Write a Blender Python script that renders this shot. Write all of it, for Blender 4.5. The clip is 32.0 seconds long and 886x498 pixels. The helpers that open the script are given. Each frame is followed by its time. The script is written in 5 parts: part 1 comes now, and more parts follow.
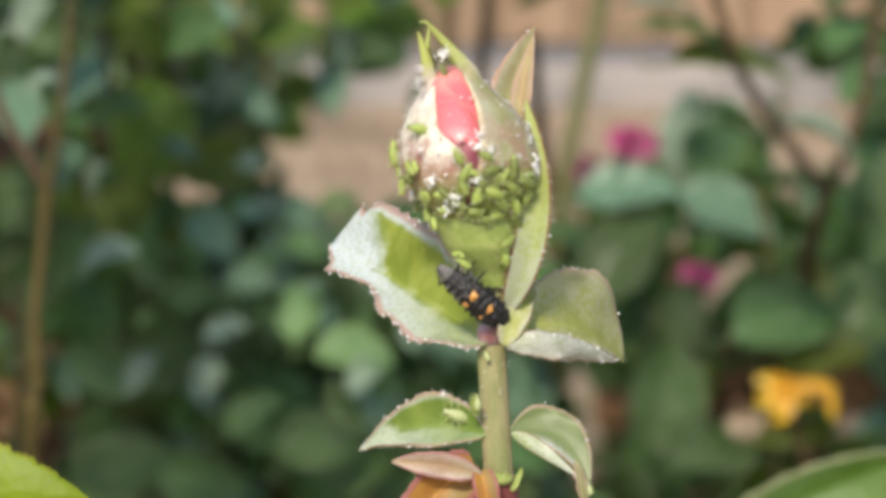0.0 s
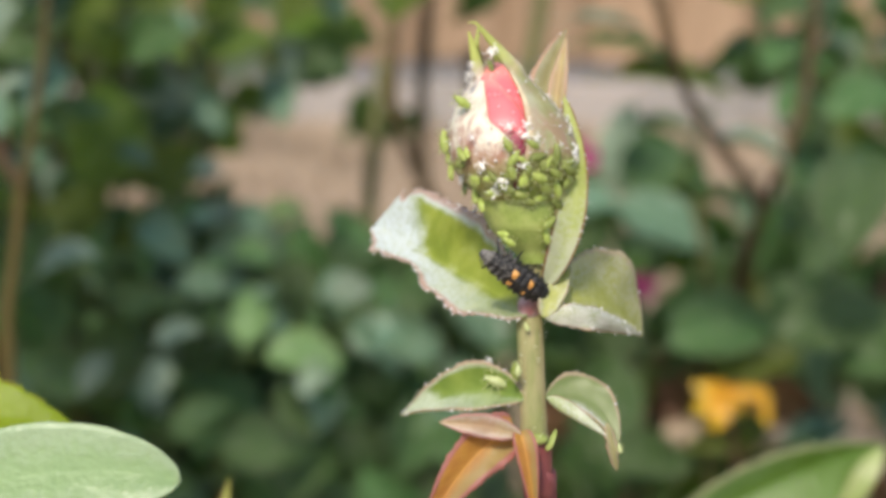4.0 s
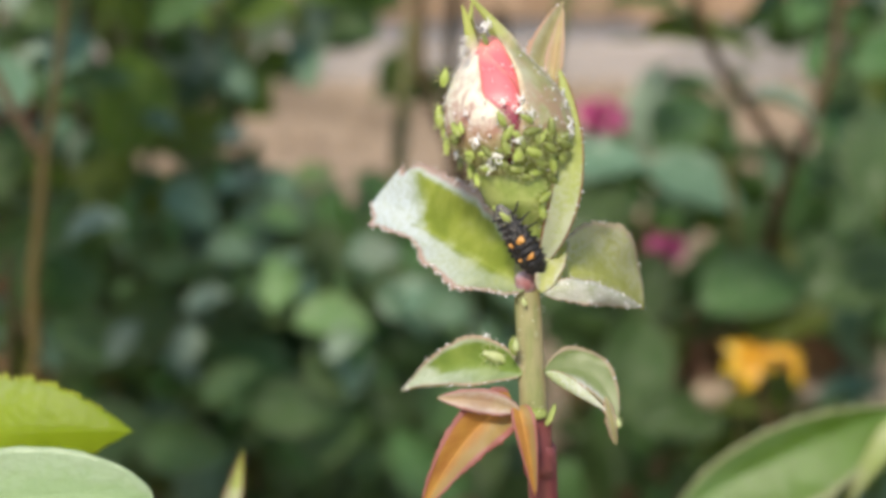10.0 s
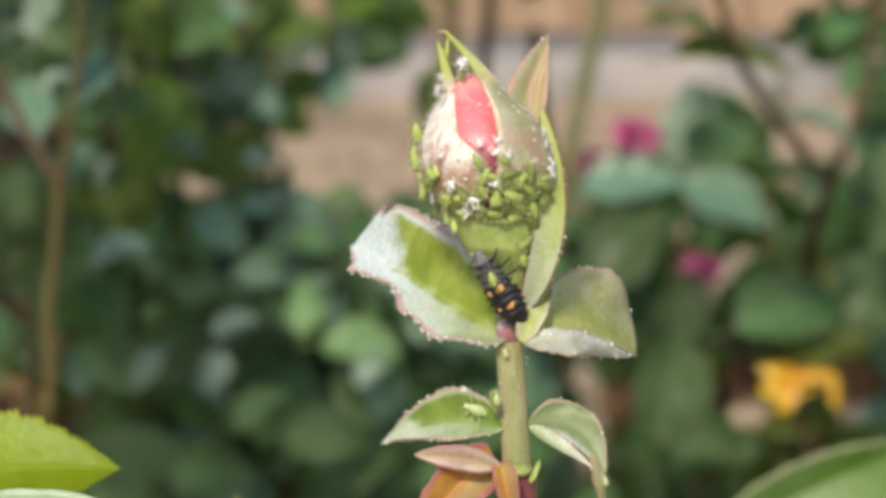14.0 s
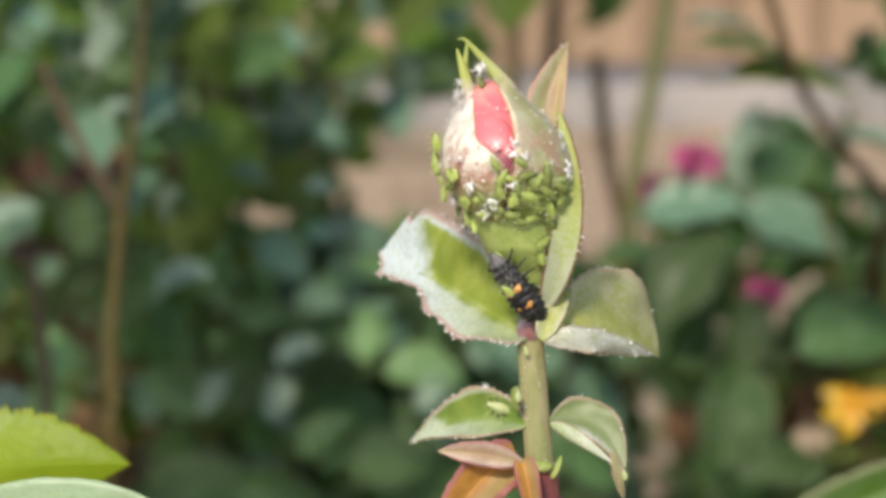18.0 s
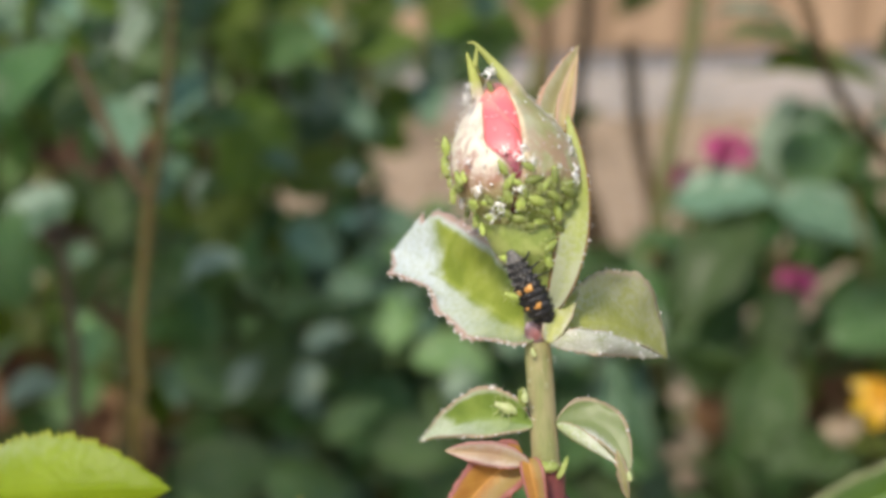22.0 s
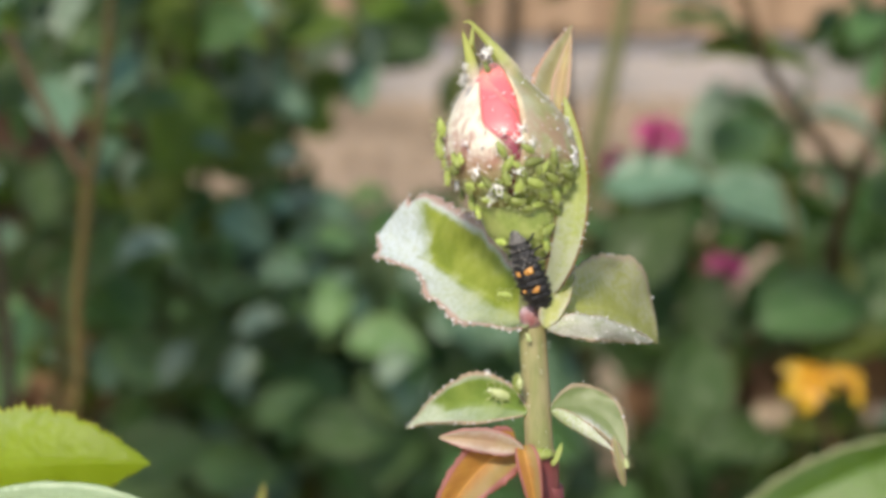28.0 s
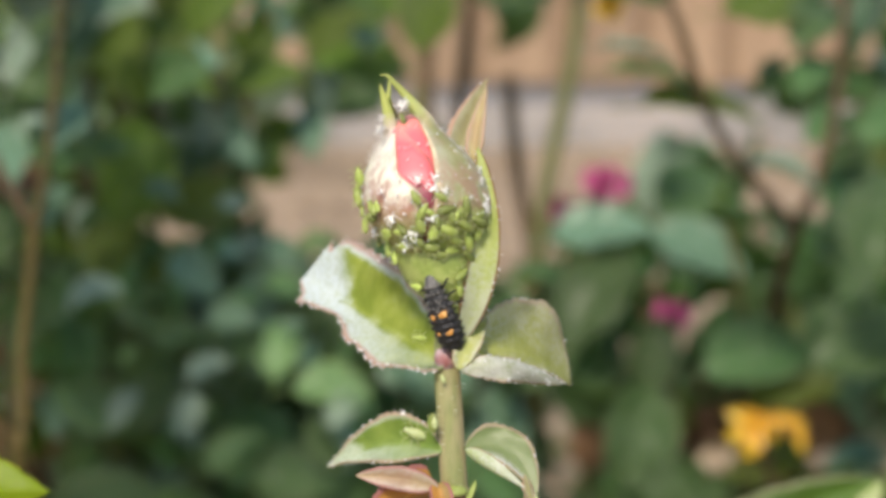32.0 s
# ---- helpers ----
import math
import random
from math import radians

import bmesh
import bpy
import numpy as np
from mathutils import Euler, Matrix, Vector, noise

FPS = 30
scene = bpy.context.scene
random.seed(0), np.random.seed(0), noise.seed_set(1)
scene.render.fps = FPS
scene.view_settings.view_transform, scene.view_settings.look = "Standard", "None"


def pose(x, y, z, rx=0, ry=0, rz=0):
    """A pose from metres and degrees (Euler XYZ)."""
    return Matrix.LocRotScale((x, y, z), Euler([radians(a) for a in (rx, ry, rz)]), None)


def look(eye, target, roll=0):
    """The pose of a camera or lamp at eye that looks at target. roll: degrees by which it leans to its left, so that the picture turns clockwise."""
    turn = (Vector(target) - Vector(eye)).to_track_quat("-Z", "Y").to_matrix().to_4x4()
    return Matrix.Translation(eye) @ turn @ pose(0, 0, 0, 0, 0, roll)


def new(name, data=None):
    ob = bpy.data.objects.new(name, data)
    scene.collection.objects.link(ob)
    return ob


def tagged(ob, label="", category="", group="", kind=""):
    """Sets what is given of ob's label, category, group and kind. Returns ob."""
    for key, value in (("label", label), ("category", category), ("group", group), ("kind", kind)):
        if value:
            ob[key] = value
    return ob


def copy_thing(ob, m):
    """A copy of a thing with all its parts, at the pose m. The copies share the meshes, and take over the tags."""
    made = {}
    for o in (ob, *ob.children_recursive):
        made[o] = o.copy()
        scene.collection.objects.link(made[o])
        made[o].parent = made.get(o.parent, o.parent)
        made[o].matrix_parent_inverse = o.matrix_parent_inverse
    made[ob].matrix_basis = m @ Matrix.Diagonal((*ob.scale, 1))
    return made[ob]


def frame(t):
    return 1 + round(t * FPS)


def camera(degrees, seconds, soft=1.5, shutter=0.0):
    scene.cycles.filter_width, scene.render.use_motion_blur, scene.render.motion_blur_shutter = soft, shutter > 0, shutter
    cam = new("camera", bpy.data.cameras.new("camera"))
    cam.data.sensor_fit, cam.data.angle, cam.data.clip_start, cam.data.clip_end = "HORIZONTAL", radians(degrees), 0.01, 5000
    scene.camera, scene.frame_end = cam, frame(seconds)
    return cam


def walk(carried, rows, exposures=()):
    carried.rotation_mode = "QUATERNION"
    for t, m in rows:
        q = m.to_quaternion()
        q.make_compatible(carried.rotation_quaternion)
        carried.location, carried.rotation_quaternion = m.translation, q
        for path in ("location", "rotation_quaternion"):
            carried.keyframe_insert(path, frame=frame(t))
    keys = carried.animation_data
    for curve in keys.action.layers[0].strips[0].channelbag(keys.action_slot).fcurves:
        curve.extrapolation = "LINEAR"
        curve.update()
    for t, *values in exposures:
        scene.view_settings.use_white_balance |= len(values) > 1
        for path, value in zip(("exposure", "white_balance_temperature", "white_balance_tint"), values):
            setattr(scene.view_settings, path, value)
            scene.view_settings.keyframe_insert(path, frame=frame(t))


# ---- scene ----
PATH = [
    (0.0, 0.00001, -0.15453, 0.66140, 74.993, -0.006, 0.003),
    (0.5, -0.00202, -0.15649, 0.66143, 74.853, -0.002, 0.747),
    (1.0, -0.00349, -0.16037, 0.66150, 75.354, 0.082, 0.957),
    (1.5, -0.00971, -0.15844, 0.66058, 75.115, -0.244, 0.838),
    (2.0, -0.00872, -0.15701, 0.66202, 74.734, -0.326, -0.040),
    (2.5, -0.00944, -0.15770, 0.66327, 74.404, -1.031, -0.811),
    (3.0, -0.00404, -0.16387, 0.66171, 74.692, -0.800, -1.324),
    (3.5, -0.01398, -0.17046, 0.66126, 75.576, -1.285, -2.462),
    (5.5, -0.00278, -0.16299, 0.66477, 74.981, -1.771, -1.748),
    (6.0, -0.01378, -0.16118, 0.66477, 74.699, -1.137, -0.527),
    (6.5, -0.01015, -0.16570, 0.66205, 75.015, -0.918, -1.060),
    (7.0, -0.01017, -0.16737, 0.66341, 74.576, -0.399, -1.192),
    (7.5, -0.00838, -0.16779, 0.66405, 74.791, -0.619, -1.515),
    (8.0, -0.00909, -0.16823, 0.66419, 74.523, 0.277, -1.429),
    (8.5, -0.01306, -0.16762, 0.66578, 74.518, -0.527, -1.505),
    (9.0, -0.00801, -0.17182, 0.66408, 74.657, 0.015, -1.485),
    (9.5, -0.00709, -0.17136, 0.66377, 74.413, -0.334, -1.631),
    (10.0, -0.00825, -0.16896, 0.66321, 74.223, -0.355, -1.431),
    (10.5, -0.00716, -0.16931, 0.66528, 74.409, -0.093, -1.138),
    (11.0, -0.00867, -0.17281, 0.66554, 74.948, -0.224, -1.518),
    (11.5, -0.00295, -0.17269, 0.66569, 75.091, 0.144, -2.202),
    (12.0, 0.00068, -0.16699, 0.66535, 74.808, 0.262, -2.981),
    (12.5, -0.00209, -0.16536, 0.66466, 74.359, 0.175, -1.808),
    (13.0, -0.00315, -0.16404, 0.66250, 74.117, 0.717, -0.446),
    (13.5, -0.00827, -0.16227, 0.66254, 74.295, -0.227, -0.856),
    (14.0, -0.00166, -0.16010, 0.66383, 74.705, 0.330, -0.052),
    (14.5, 0.00149, -0.15755, 0.66417, 74.752, 0.831, 0.974),
    (16.5, 0.00149, -0.16180, 0.66309, 75.337, 0.700, 1.111),
    (17.0, 0.00310, -0.16251, 0.66366, 75.340, 0.968, 1.073),
    (17.5, 0.00301, -0.16300, 0.66305, 75.264, 1.197, 0.878),
    (18.0, 0.00320, -0.16499, 0.66206, 75.807, 1.441, 2.120),
    (18.5, 0.00275, -0.16198, 0.66501, 75.551, 1.549, 1.901),
    (19.0, 0.00426, -0.16043, 0.66530, 75.725, 1.071, 1.991),
    (19.5, 0.00457, -0.16547, 0.66353, 76.076, 1.474, 1.535),
    (20.0, 0.00655, -0.16596, 0.66419, 76.002, 1.296, 1.692),
    (20.5, 0.00289, -0.16412, 0.66708, 76.302, 1.237, 2.189),
    (21.0, 0.00465, -0.16628, 0.66558, 76.068, 1.187, 2.701),
    (21.5, 0.00615, -0.16778, 0.66552, 75.523, 1.675, 3.762),
    (22.0, 0.00584, -0.16610, 0.66402, 75.324, 1.331, 3.347),
    (22.5, 0.00439, -0.16839, 0.66495, 75.214, 1.033, 2.685),
    (23.0, 0.00501, -0.17036, 0.66587, 75.409, 0.916, 2.472),
    (23.5, 0.00673, -0.16874, 0.66518, 75.339, 0.769, 2.087),
    (24.0, 0.00556, -0.17009, 0.66476, 74.934, 1.433, 2.221),
    (24.5, 0.00404, -0.17109, 0.66547, 75.244, 1.459, 2.153),
    (25.0, 0.00016, -0.17004, 0.66679, 75.121, 0.933, 1.904),
    (25.5, 0.00080, -0.17007, 0.66699, 75.377, 1.023, 1.594),
    (27.5, 0.00102, -0.16452, 0.66540, 75.142, 0.215, 0.581),
    (28.0, -0.00167, -0.16330, 0.66327, 74.760, 0.389, 0.743),
    (28.5, -0.00199, -0.16564, 0.66306, 74.933, 0.548, 0.413),
    (29.0, -0.00459, -0.16628, 0.66310, 74.784, 0.813, 0.276),
    (29.5, -0.00250, -0.16919, 0.66287, 75.481, 0.692, -0.384),
    (30.0, 0.00014, -0.16794, 0.66544, 76.043, 0.562, -0.505),
    (30.5, -0.00379, -0.17026, 0.66456, 76.271, 0.201, -0.519),
    (31.0, -0.00003, -0.16613, 0.66504, 76.062, 0.245, -1.052),
    (31.5, 0.00074, -0.16869, 0.66584, 75.965, 0.035, -1.175),
    (32.0, 0.00223, -0.16949, 0.66466, 76.281, -0.050, -0.549),
]
cam = camera(28.0, 32.0, soft=3.7)
walk(cam, [(t, pose(x, y, z, a, b, c)) for t, x, y, z, a, b, c in PATH], exposures=[(0, 0.35, 6950, 10), (32, 0.35, 6950, 10)])
cam.data.dof.use_dof = True
cam.data.dof.focus_distance = 0.164
cam.data.dof.aperture_fstop = 27.0
cam.data.dof.aperture_blades = 0

# ---- world and sun ----
SUN_WAY = Vector((-0.21, -0.60, 0.77)).normalized()
world = bpy.data.worlds.new("sky")
scene.world = world
world.use_nodes = True
wn = world.node_tree
wn.nodes.clear()
sky = wn.nodes.new("ShaderNodeTexSky")
sky.sky_type = "NISHITA"
sky.sun_disc = False
sky.sun_elevation = math.asin(SUN_WAY.z)
sky.sun_rotation = math.atan2(SUN_WAY.x, SUN_WAY.y)
bg = wn.nodes.new("ShaderNodeBackground")
bg.inputs["Strength"].default_value = 0.15
wo = wn.nodes.new("ShaderNodeOutputWorld")
wn.links.new(sky.outputs[0], bg.inputs[0])
wn.links.new(bg.outputs[0], wo.inputs[0])
sun = new("sun", bpy.data.lights.new("sun", "SUN"))
sun.data.energy = 3.7
sun.data.angle = radians(8.0)
sun.data.color = (1.0, 0.92, 0.81)
sun.matrix_world = look(SUN_WAY * 20, (0, 0, 0))

# ---- the first view's axes: places are given by bearing and distance from it ----
TILT = radians(15)
RIGHT = Vector((1, 0, 0))
AHEAD = Vector((0, math.cos(TILT), -math.sin(TILT)))
UP = Vector((0, math.sin(TILT), math.cos(TILT)))
EYE = Vector((0, 0, 0.62)) - 0.16 * AHEAD
K = 3144.4


def spot(a, b, d):
    """The place at bearing a (to the right) and b (downwards), d metres ahead of the first view."""
    return EYE + d * AHEAD + d / K * ((a - 784) * RIGHT + (441 - b) * UP)


def lerp(u, xs, ys):
    return float(np.interp(u, xs, ys))


# ---- materials ----
def node_material(name):
    m = bpy.data.materials.new(name)
    m.use_nodes = True
    t = m.node_tree
    t.nodes.clear()
    out = t.nodes.new("ShaderNodeOutputMaterial")
    return m, t, out


def add(t, kind, **values):
    n = t.nodes.new(kind)
    for key, v in values.items():
        if key in n.inputs:
            n.inputs[key].default_value = v
    return n


def noise_node(t, scale, detail=3.0, rough=0.55):
    co = t.nodes.new("ShaderNodeTexCoord")
    n = add(t, "ShaderNodeTexNoise", Scale=scale, Detail=detail, Roughness=rough)
    t.links.new(co.outputs["Object"], n.inputs["Vector"])
    return n.outputs["Fac"]


def maths(t, op, a, b=0.0, c=0.0):
    n = t.nodes.new("ShaderNodeMath")
    n.operation = op
    for i, v in enumerate((a, b, c)):
        if isinstance(v, (int, float)):
            n.inputs[i].default_value = v
        else:
            t.links.new(v, n.inputs[i])
    return n.outputs[0]


def span(t, v, lo, hi, a=0.0, b=1.0):
    n = t.nodes.new("ShaderNodeMapRange")
    n.interpolation_type = "SMOOTHSTEP"
    t.links.new(v, n.inputs[0])
    for i, x in enumerate((lo, hi, a, b)):
        n.inputs[i + 1].default_value = x
    return n.outputs[0]


def mix(t, fac, a, b):
    n = t.nodes.new("ShaderNodeMix")
    n.data_type = "RGBA"
    for sock, v in ((n.inputs[0], fac), (n.inputs[6], a), (n.inputs[7], b)):
        if isinstance(v, (int, float)):
            sock.default_value = v
        elif isinstance(v, tuple):
            sock.default_value = (*v, 1)
        else:
            t.links.new(v, sock)
    return n.outputs[2]


def bump(t, height, strength, distance):
    n = add(t, "ShaderNodeBump", Strength=strength, Distance=distance)
    t.links.new(height, n.inputs["Height"])
    return n.outputs[0]


def leaf_material(name, dark, light, rim, bloom=0.0, through_light=0.35, gloss=0.45, scale=400.0, rim_from=0.84, glow=(0.45, 0.6, 0.08), bloom_sheen_at=(0.0, 0.75, 0.0, 0.7), bloom_sheen_from=(0.6, 1.15), spread=0.0, coat=0.0, vein_show=0.5, bloom_sheen_colour=(0.76, 0.77, 0.80), tip_colour=None, streak=None, foot_colour=None, hollow=None):
    """A leaf: mottled green, paler side veins, a coloured rim, a pale cover for powdery bloom and painted sheen, and
    light that shines through.
    """
    m, t, out = node_material(name)
    at = t.nodes.new("ShaderNodeAttribute")
    at.attribute_name = "leaf"
    sep = t.nodes.new("ShaderNodeSeparateColor")
    t.links.new(at.outputs["Color"], sep.inputs[0])
    along, out_s, side = sep.outputs[0], sep.outputs[1], sep.outputs[2]
    n1, n2 = noise_node(t, scale), noise_node(t, scale * 6, 4)
    col = mix(t, span(t, n1, 0.3, 0.7), dark, light)
    slant = maths(t, "MULTIPLY", maths(t, "SUBTRACT", along, maths(t, "MULTIPLY", out_s, 0.22)), 9.0)
    vein = span(t, maths(t, "ABSOLUTE", maths(t, "SUBTRACT", maths(t, "FRACT", slant), 0.5)), 0.0, 0.09, 1.0, 0.0)
    mid = span(t, out_s, 0.02, 0.07, 1.0, 0.0)
    veins = maths(t, "MAXIMUM", maths(t, "MULTIPLY", vein, 0.45), mid)
    col = mix(t, maths(t, "MULTIPLY", veins, vein_show), col, tuple(min(1, 1.6 * c + 0.04) for c in light))
    if bloom:
        terms = [maths(t, "MULTIPLY", v, w) for v, w in zip((along, out_s, maths(t, "MULTIPLY", maths(t, "SUBTRACT", 1.0, side), out_s), n2), bloom_sheen_at)]
        total = maths(t, "ADD", maths(t, "ADD", terms[0], terms[1]), maths(t, "ADD", terms[2], maths(t, "ADD", terms[3], maths(t, "MULTIPLY", n1, 0.3))))
        pale_cover = span(t, total, *bloom_sheen_from)
        if hollow:
            # powder on the lower half and the outer end; the upper half stays a bare green hollow
            low = maths(t, "MULTIPLY", maths(t, "SUBTRACT", 1.0, side), span(t, out_s, 0.0, 0.4, 0.25, 1.0))
            end = span(t, maths(t, "SUBTRACT", along, maths(t, "MULTIPLY", out_s, hollow[1])), hollow[0], hollow[0] + 0.17)
            base = span(t, maths(t, "ADD", along, maths(t, "MULTIPLY", maths(t, "SUBTRACT", out_s, 0.7), 0.25)), 0.05, 0.75, hollow[2], 1.0)
            edge = span(t, out_s, 0.70, 0.88, 0.0, 0.75)
            patch = maths(t, "MULTIPLY", span(t, maths(t, "ADD", maths(t, "MAXIMUM", maths(t, "MAXIMUM", low, edge), end), maths(t, "MULTIPLY", maths(t, "SUBTRACT", n1, 0.5), 1.1)), 0.10, 0.90), base)
            pale_cover = maths(t, "MULTIPLY", patch, span(t, n2, 0.3, 0.62, 0.62, 1.0))
        col = mix(t, maths(t, "MULTIPLY", pale_cover, bloom), col, bloom_sheen_colour)
    col = mix(t, span(t, maths(t, "ADD", out_s, maths(t, "MULTIPLY", n2, 0.12)), rim_from + 0.06, rim_from + 0.16), col, rim)
    if streak:
        co = t.nodes.new("ShaderNodeTexCoord")
        mp = t.nodes.new("ShaderNodeMapping")
        mp.inputs["Scale"].default_value = (1, 1, 0.45)
        t.links.new(co.outputs["Object"], mp.inputs["Vector"])
        sn = add(t, "ShaderNodeTexNoise", Scale=900.0, Detail=5.0, Roughness=0.62)
        t.links.new(mp.outputs[0], sn.inputs["Vector"])
        col = mix(t, maths(t, "MULTIPLY", span(t, sn.outputs["Fac"], 0.42, 0.60, 0.0, 0.85), span(t, along, 0.32, 0.58, 1.0, 0.35)), col, streak)
    if foot_colour:
        col = mix(t, span(t, maths(t, "ADD", along, maths(t, "MULTIPLY", n1, 0.16)), 0.18, 0.36, 1.0, 0.0), col, foot_colour)
    if tip_colour:
        col = mix(t, span(t, maths(t, "ADD", along, maths(t, "MULTIPLY", n1, 0.1)), 0.74, 0.86), col, tip_colour)
    if spread:
        info, geo = t.nodes.new("ShaderNodeObjectInfo"), t.nodes.new("ShaderNodeNewGeometry")
        chance = maths(t, "FRACT", maths(t, "ADD", info.outputs["Random"], geo.outputs["Random Per Island"]))
        hsv = add(t, "ShaderNodeHueSaturation")
        t.links.new(col, hsv.inputs["Color"])
        t.links.new(maths(t, "ADD", 1.0 - spread, maths(t, "MULTIPLY", chance, 2 * spread)), hsv.inputs["Value"])
        t.links.new(maths(t, "ADD", 0.475, maths(t, "MULTIPLY", chance, 0.045)), hsv.inputs["Hue"])
        col = hsv.outputs[0]
    p = add(t, "ShaderNodeBsdfPrincipled", Roughness=gloss)
    p.inputs["Coat Weight"].default_value = coat
    p.inputs["Coat Roughness"].default_value = 0.3
    t.links.new(col, p.inputs["Base Color"])
    t.links.new(bump(t, maths(t, "SUBTRACT", n2, maths(t, "MULTIPLY", veins, vein_show)), 0.4, 0.1 / scale), p.inputs["Normal"])
    tr = add(t, "ShaderNodeBsdfTranslucent")
    t.links.new(mix(t, 0.6, col, glow), tr.inputs["Color"])
    ms = add(t, "ShaderNodeMixShader", Fac=through_light)
    t.links.new(p.outputs[0], ms.inputs[1])
    t.links.new(tr.outputs[0], ms.inputs[2])
    t.links.new(ms.outputs[0], out.inputs[0])
    return m


def plain_material(name, a, b, rough=0.6, scale=300.0, relief=0.3, depth=0.0002, stretch=None, spread=0.0, soft_light=0.0, metal=0.0, third=None):
    """Two colours in uneven patches with fine grain."""
    m, t, out = node_material(name)
    co = t.nodes.new("ShaderNodeTexCoord")
    mp = t.nodes.new("ShaderNodeMapping")
    mp.inputs["Scale"].default_value = stretch or (1, 1, 1)
    t.links.new(co.outputs["Object"], mp.inputs["Vector"])
    big, fine = add(t, "ShaderNodeTexNoise", Scale=scale, Detail=4.0), add(t, "ShaderNodeTexNoise", Scale=scale * 7, Detail=5.0, Roughness=0.65)
    for n in (big, fine):
        t.links.new(mp.outputs[0], n.inputs["Vector"])
    col = mix(t, span(t, big.outputs["Fac"], 0.32, 0.68), a, b)
    col = mix(t, span(t, fine.outputs["Fac"], 0.45, 0.75, 0, 0.5), col, tuple(c * 0.55 for c in a))
    if third:
        far = add(t, "ShaderNodeTexNoise", Scale=scale * 0.23, Detail=3.0)
        t.links.new(mp.outputs[0], far.inputs["Vector"])
        col = mix(t, span(t, far.outputs["Fac"], 0.5, 0.66), col, third)
    if spread:
        info = t.nodes.new("ShaderNodeObjectInfo")
        hsv = add(t, "ShaderNodeHueSaturation")
        t.links.new(col, hsv.inputs["Color"])
        t.links.new(maths(t, "ADD", 1.0 - spread, maths(t, "MULTIPLY", info.outputs["Random"], 2 * spread)), hsv.inputs["Value"])
        col = hsv.outputs[0]
    p = add(t, "ShaderNodeBsdfPrincipled", Roughness=rough, Metallic=metal)
    t.links.new(col, p.inputs["Base Color"])
    t.links.new(bump(t, fine.outputs["Fac"], relief, depth), p.inputs["Normal"])
    if soft_light:
        tr = add(t, "ShaderNodeBsdfTranslucent")
        t.links.new(col, tr.inputs["Color"])
        ms = add(t, "ShaderNodeMixShader", Fac=soft_light)
        t.links.new(p.outputs[0], ms.inputs[1])
        t.links.new(tr.outputs[0], ms.inputs[2])
        t.links.new(ms.outputs[0], out.inputs[0])
    else:
        t.links.new(p.outputs[0], out.inputs[0])
    return m


def petal_material(name, low, high, tip, scale=500.0):
    m, t, out = node_material(name)
    at = t.nodes.new("ShaderNodeAttribute")
    at.attribute_name = "leaf"
    sep = t.nodes.new("ShaderNodeSeparateColor")
    t.links.new(at.outputs["Color"], sep.inputs[0])
    n1, n2 = noise_node(t, scale), noise_node(t, scale * 5, 4)
    u = maths(t, "ADD", sep.outputs[0], maths(t, "MULTIPLY", maths(t, "SUBTRACT", n1, 0.5), 0.25))
    col = mix(t, span(t, u, 0.48, 0.66), low, high)
    col = mix(t, span(t, u, 0.82, 1.0), col, tip)
    p = add(t, "ShaderNodeBsdfPrincipled", Roughness=0.5)
    p.inputs["Sheen Weight"].default_value = 0.15
    p.inputs["Coat Weight"].default_value = 0.35
    p.inputs["Coat Roughness"].default_value = 0.35
    t.links.new(col, p.inputs["Base Color"])
    t.links.new(bump(t, n2, 0.25, 0.00005), p.inputs["Normal"])
    tr = add(t, "ShaderNodeBsdfTranslucent")
    t.links.new(col, tr.inputs["Color"])
    ms = add(t, "ShaderNodeMixShader", Fac=0.25)
    t.links.new(p.outputs[0], ms.inputs[1])
    t.links.new(tr.outputs[0], ms.inputs[2])
    t.links.new(ms.outputs[0], out.inputs[0])
    return m


M_BRACT = leaf_material("bract_green", (0.20, 0.26, 0.025), (0.33, 0.38, 0.06), (0.50, 0.35, 0.32), bloom=0.88, hollow=(0.66, 0.16, 0.28), bloom_sheen_colour=(0.70, 0.77, 0.88), through_light=0.35, gloss=0.5, vein_show=0.12, rim_from=0.83)
M_BRACT_LOW = leaf_material("bract_leaf_green", (0.16, 0.25, 0.04), (0.27, 0.36, 0.07), (0.50, 0.36, 0.27), bloom=0.75, hollow=(0.60, 0.10, 0.30), bloom_sheen_colour=(0.68, 0.74, 0.66), coat=0.2, through_light=0.35, gloss=0.45, vein_show=0.12, rim_from=0.86)
M_BRACT_DIM = leaf_material("bract_grey_green", (0.17, 0.24, 0.08), (0.25, 0.31, 0.14), (0.46, 0.36, 0.27), bloom=0.8, bloom_sheen_at=(0.0, 0.85, -0.80, 0.45), bloom_sheen_from=(0.66, 1.14), coat=0.2, through_light=0.5, gloss=0.5, vein_show=0.04, rim_from=0.80)
M_BRACT_OLIVE = leaf_material("bract_olive", (0.43, 0.47, 0.12), (0.56, 0.59, 0.20), (0.56, 0.45, 0.38), bloom=0.55, bloom_sheen_at=(0.0, 0.3, 0.0, 0.9), bloom_sheen_from=(0.55, 1.02), through_light=0.5, gloss=0.5, vein_show=0.12, rim_from=0.90, glow=(0.6, 0.62, 0.08))
M_POWDER = leaf_material("powdery_roll", (0.34, 0.37, 0.22), (0.48, 0.50, 0.40), (0.50, 0.38, 0.30), bloom=0.7, bloom_sheen_at=(0.0, 0.1, 0.0, 1.0), bloom_sheen_from=(0.45, 0.85), bloom_sheen_colour=(0.66, 0.65, 0.62), through_light=0.3, gloss=0.5, scale=700, vein_show=0.0, rim_from=0.82)
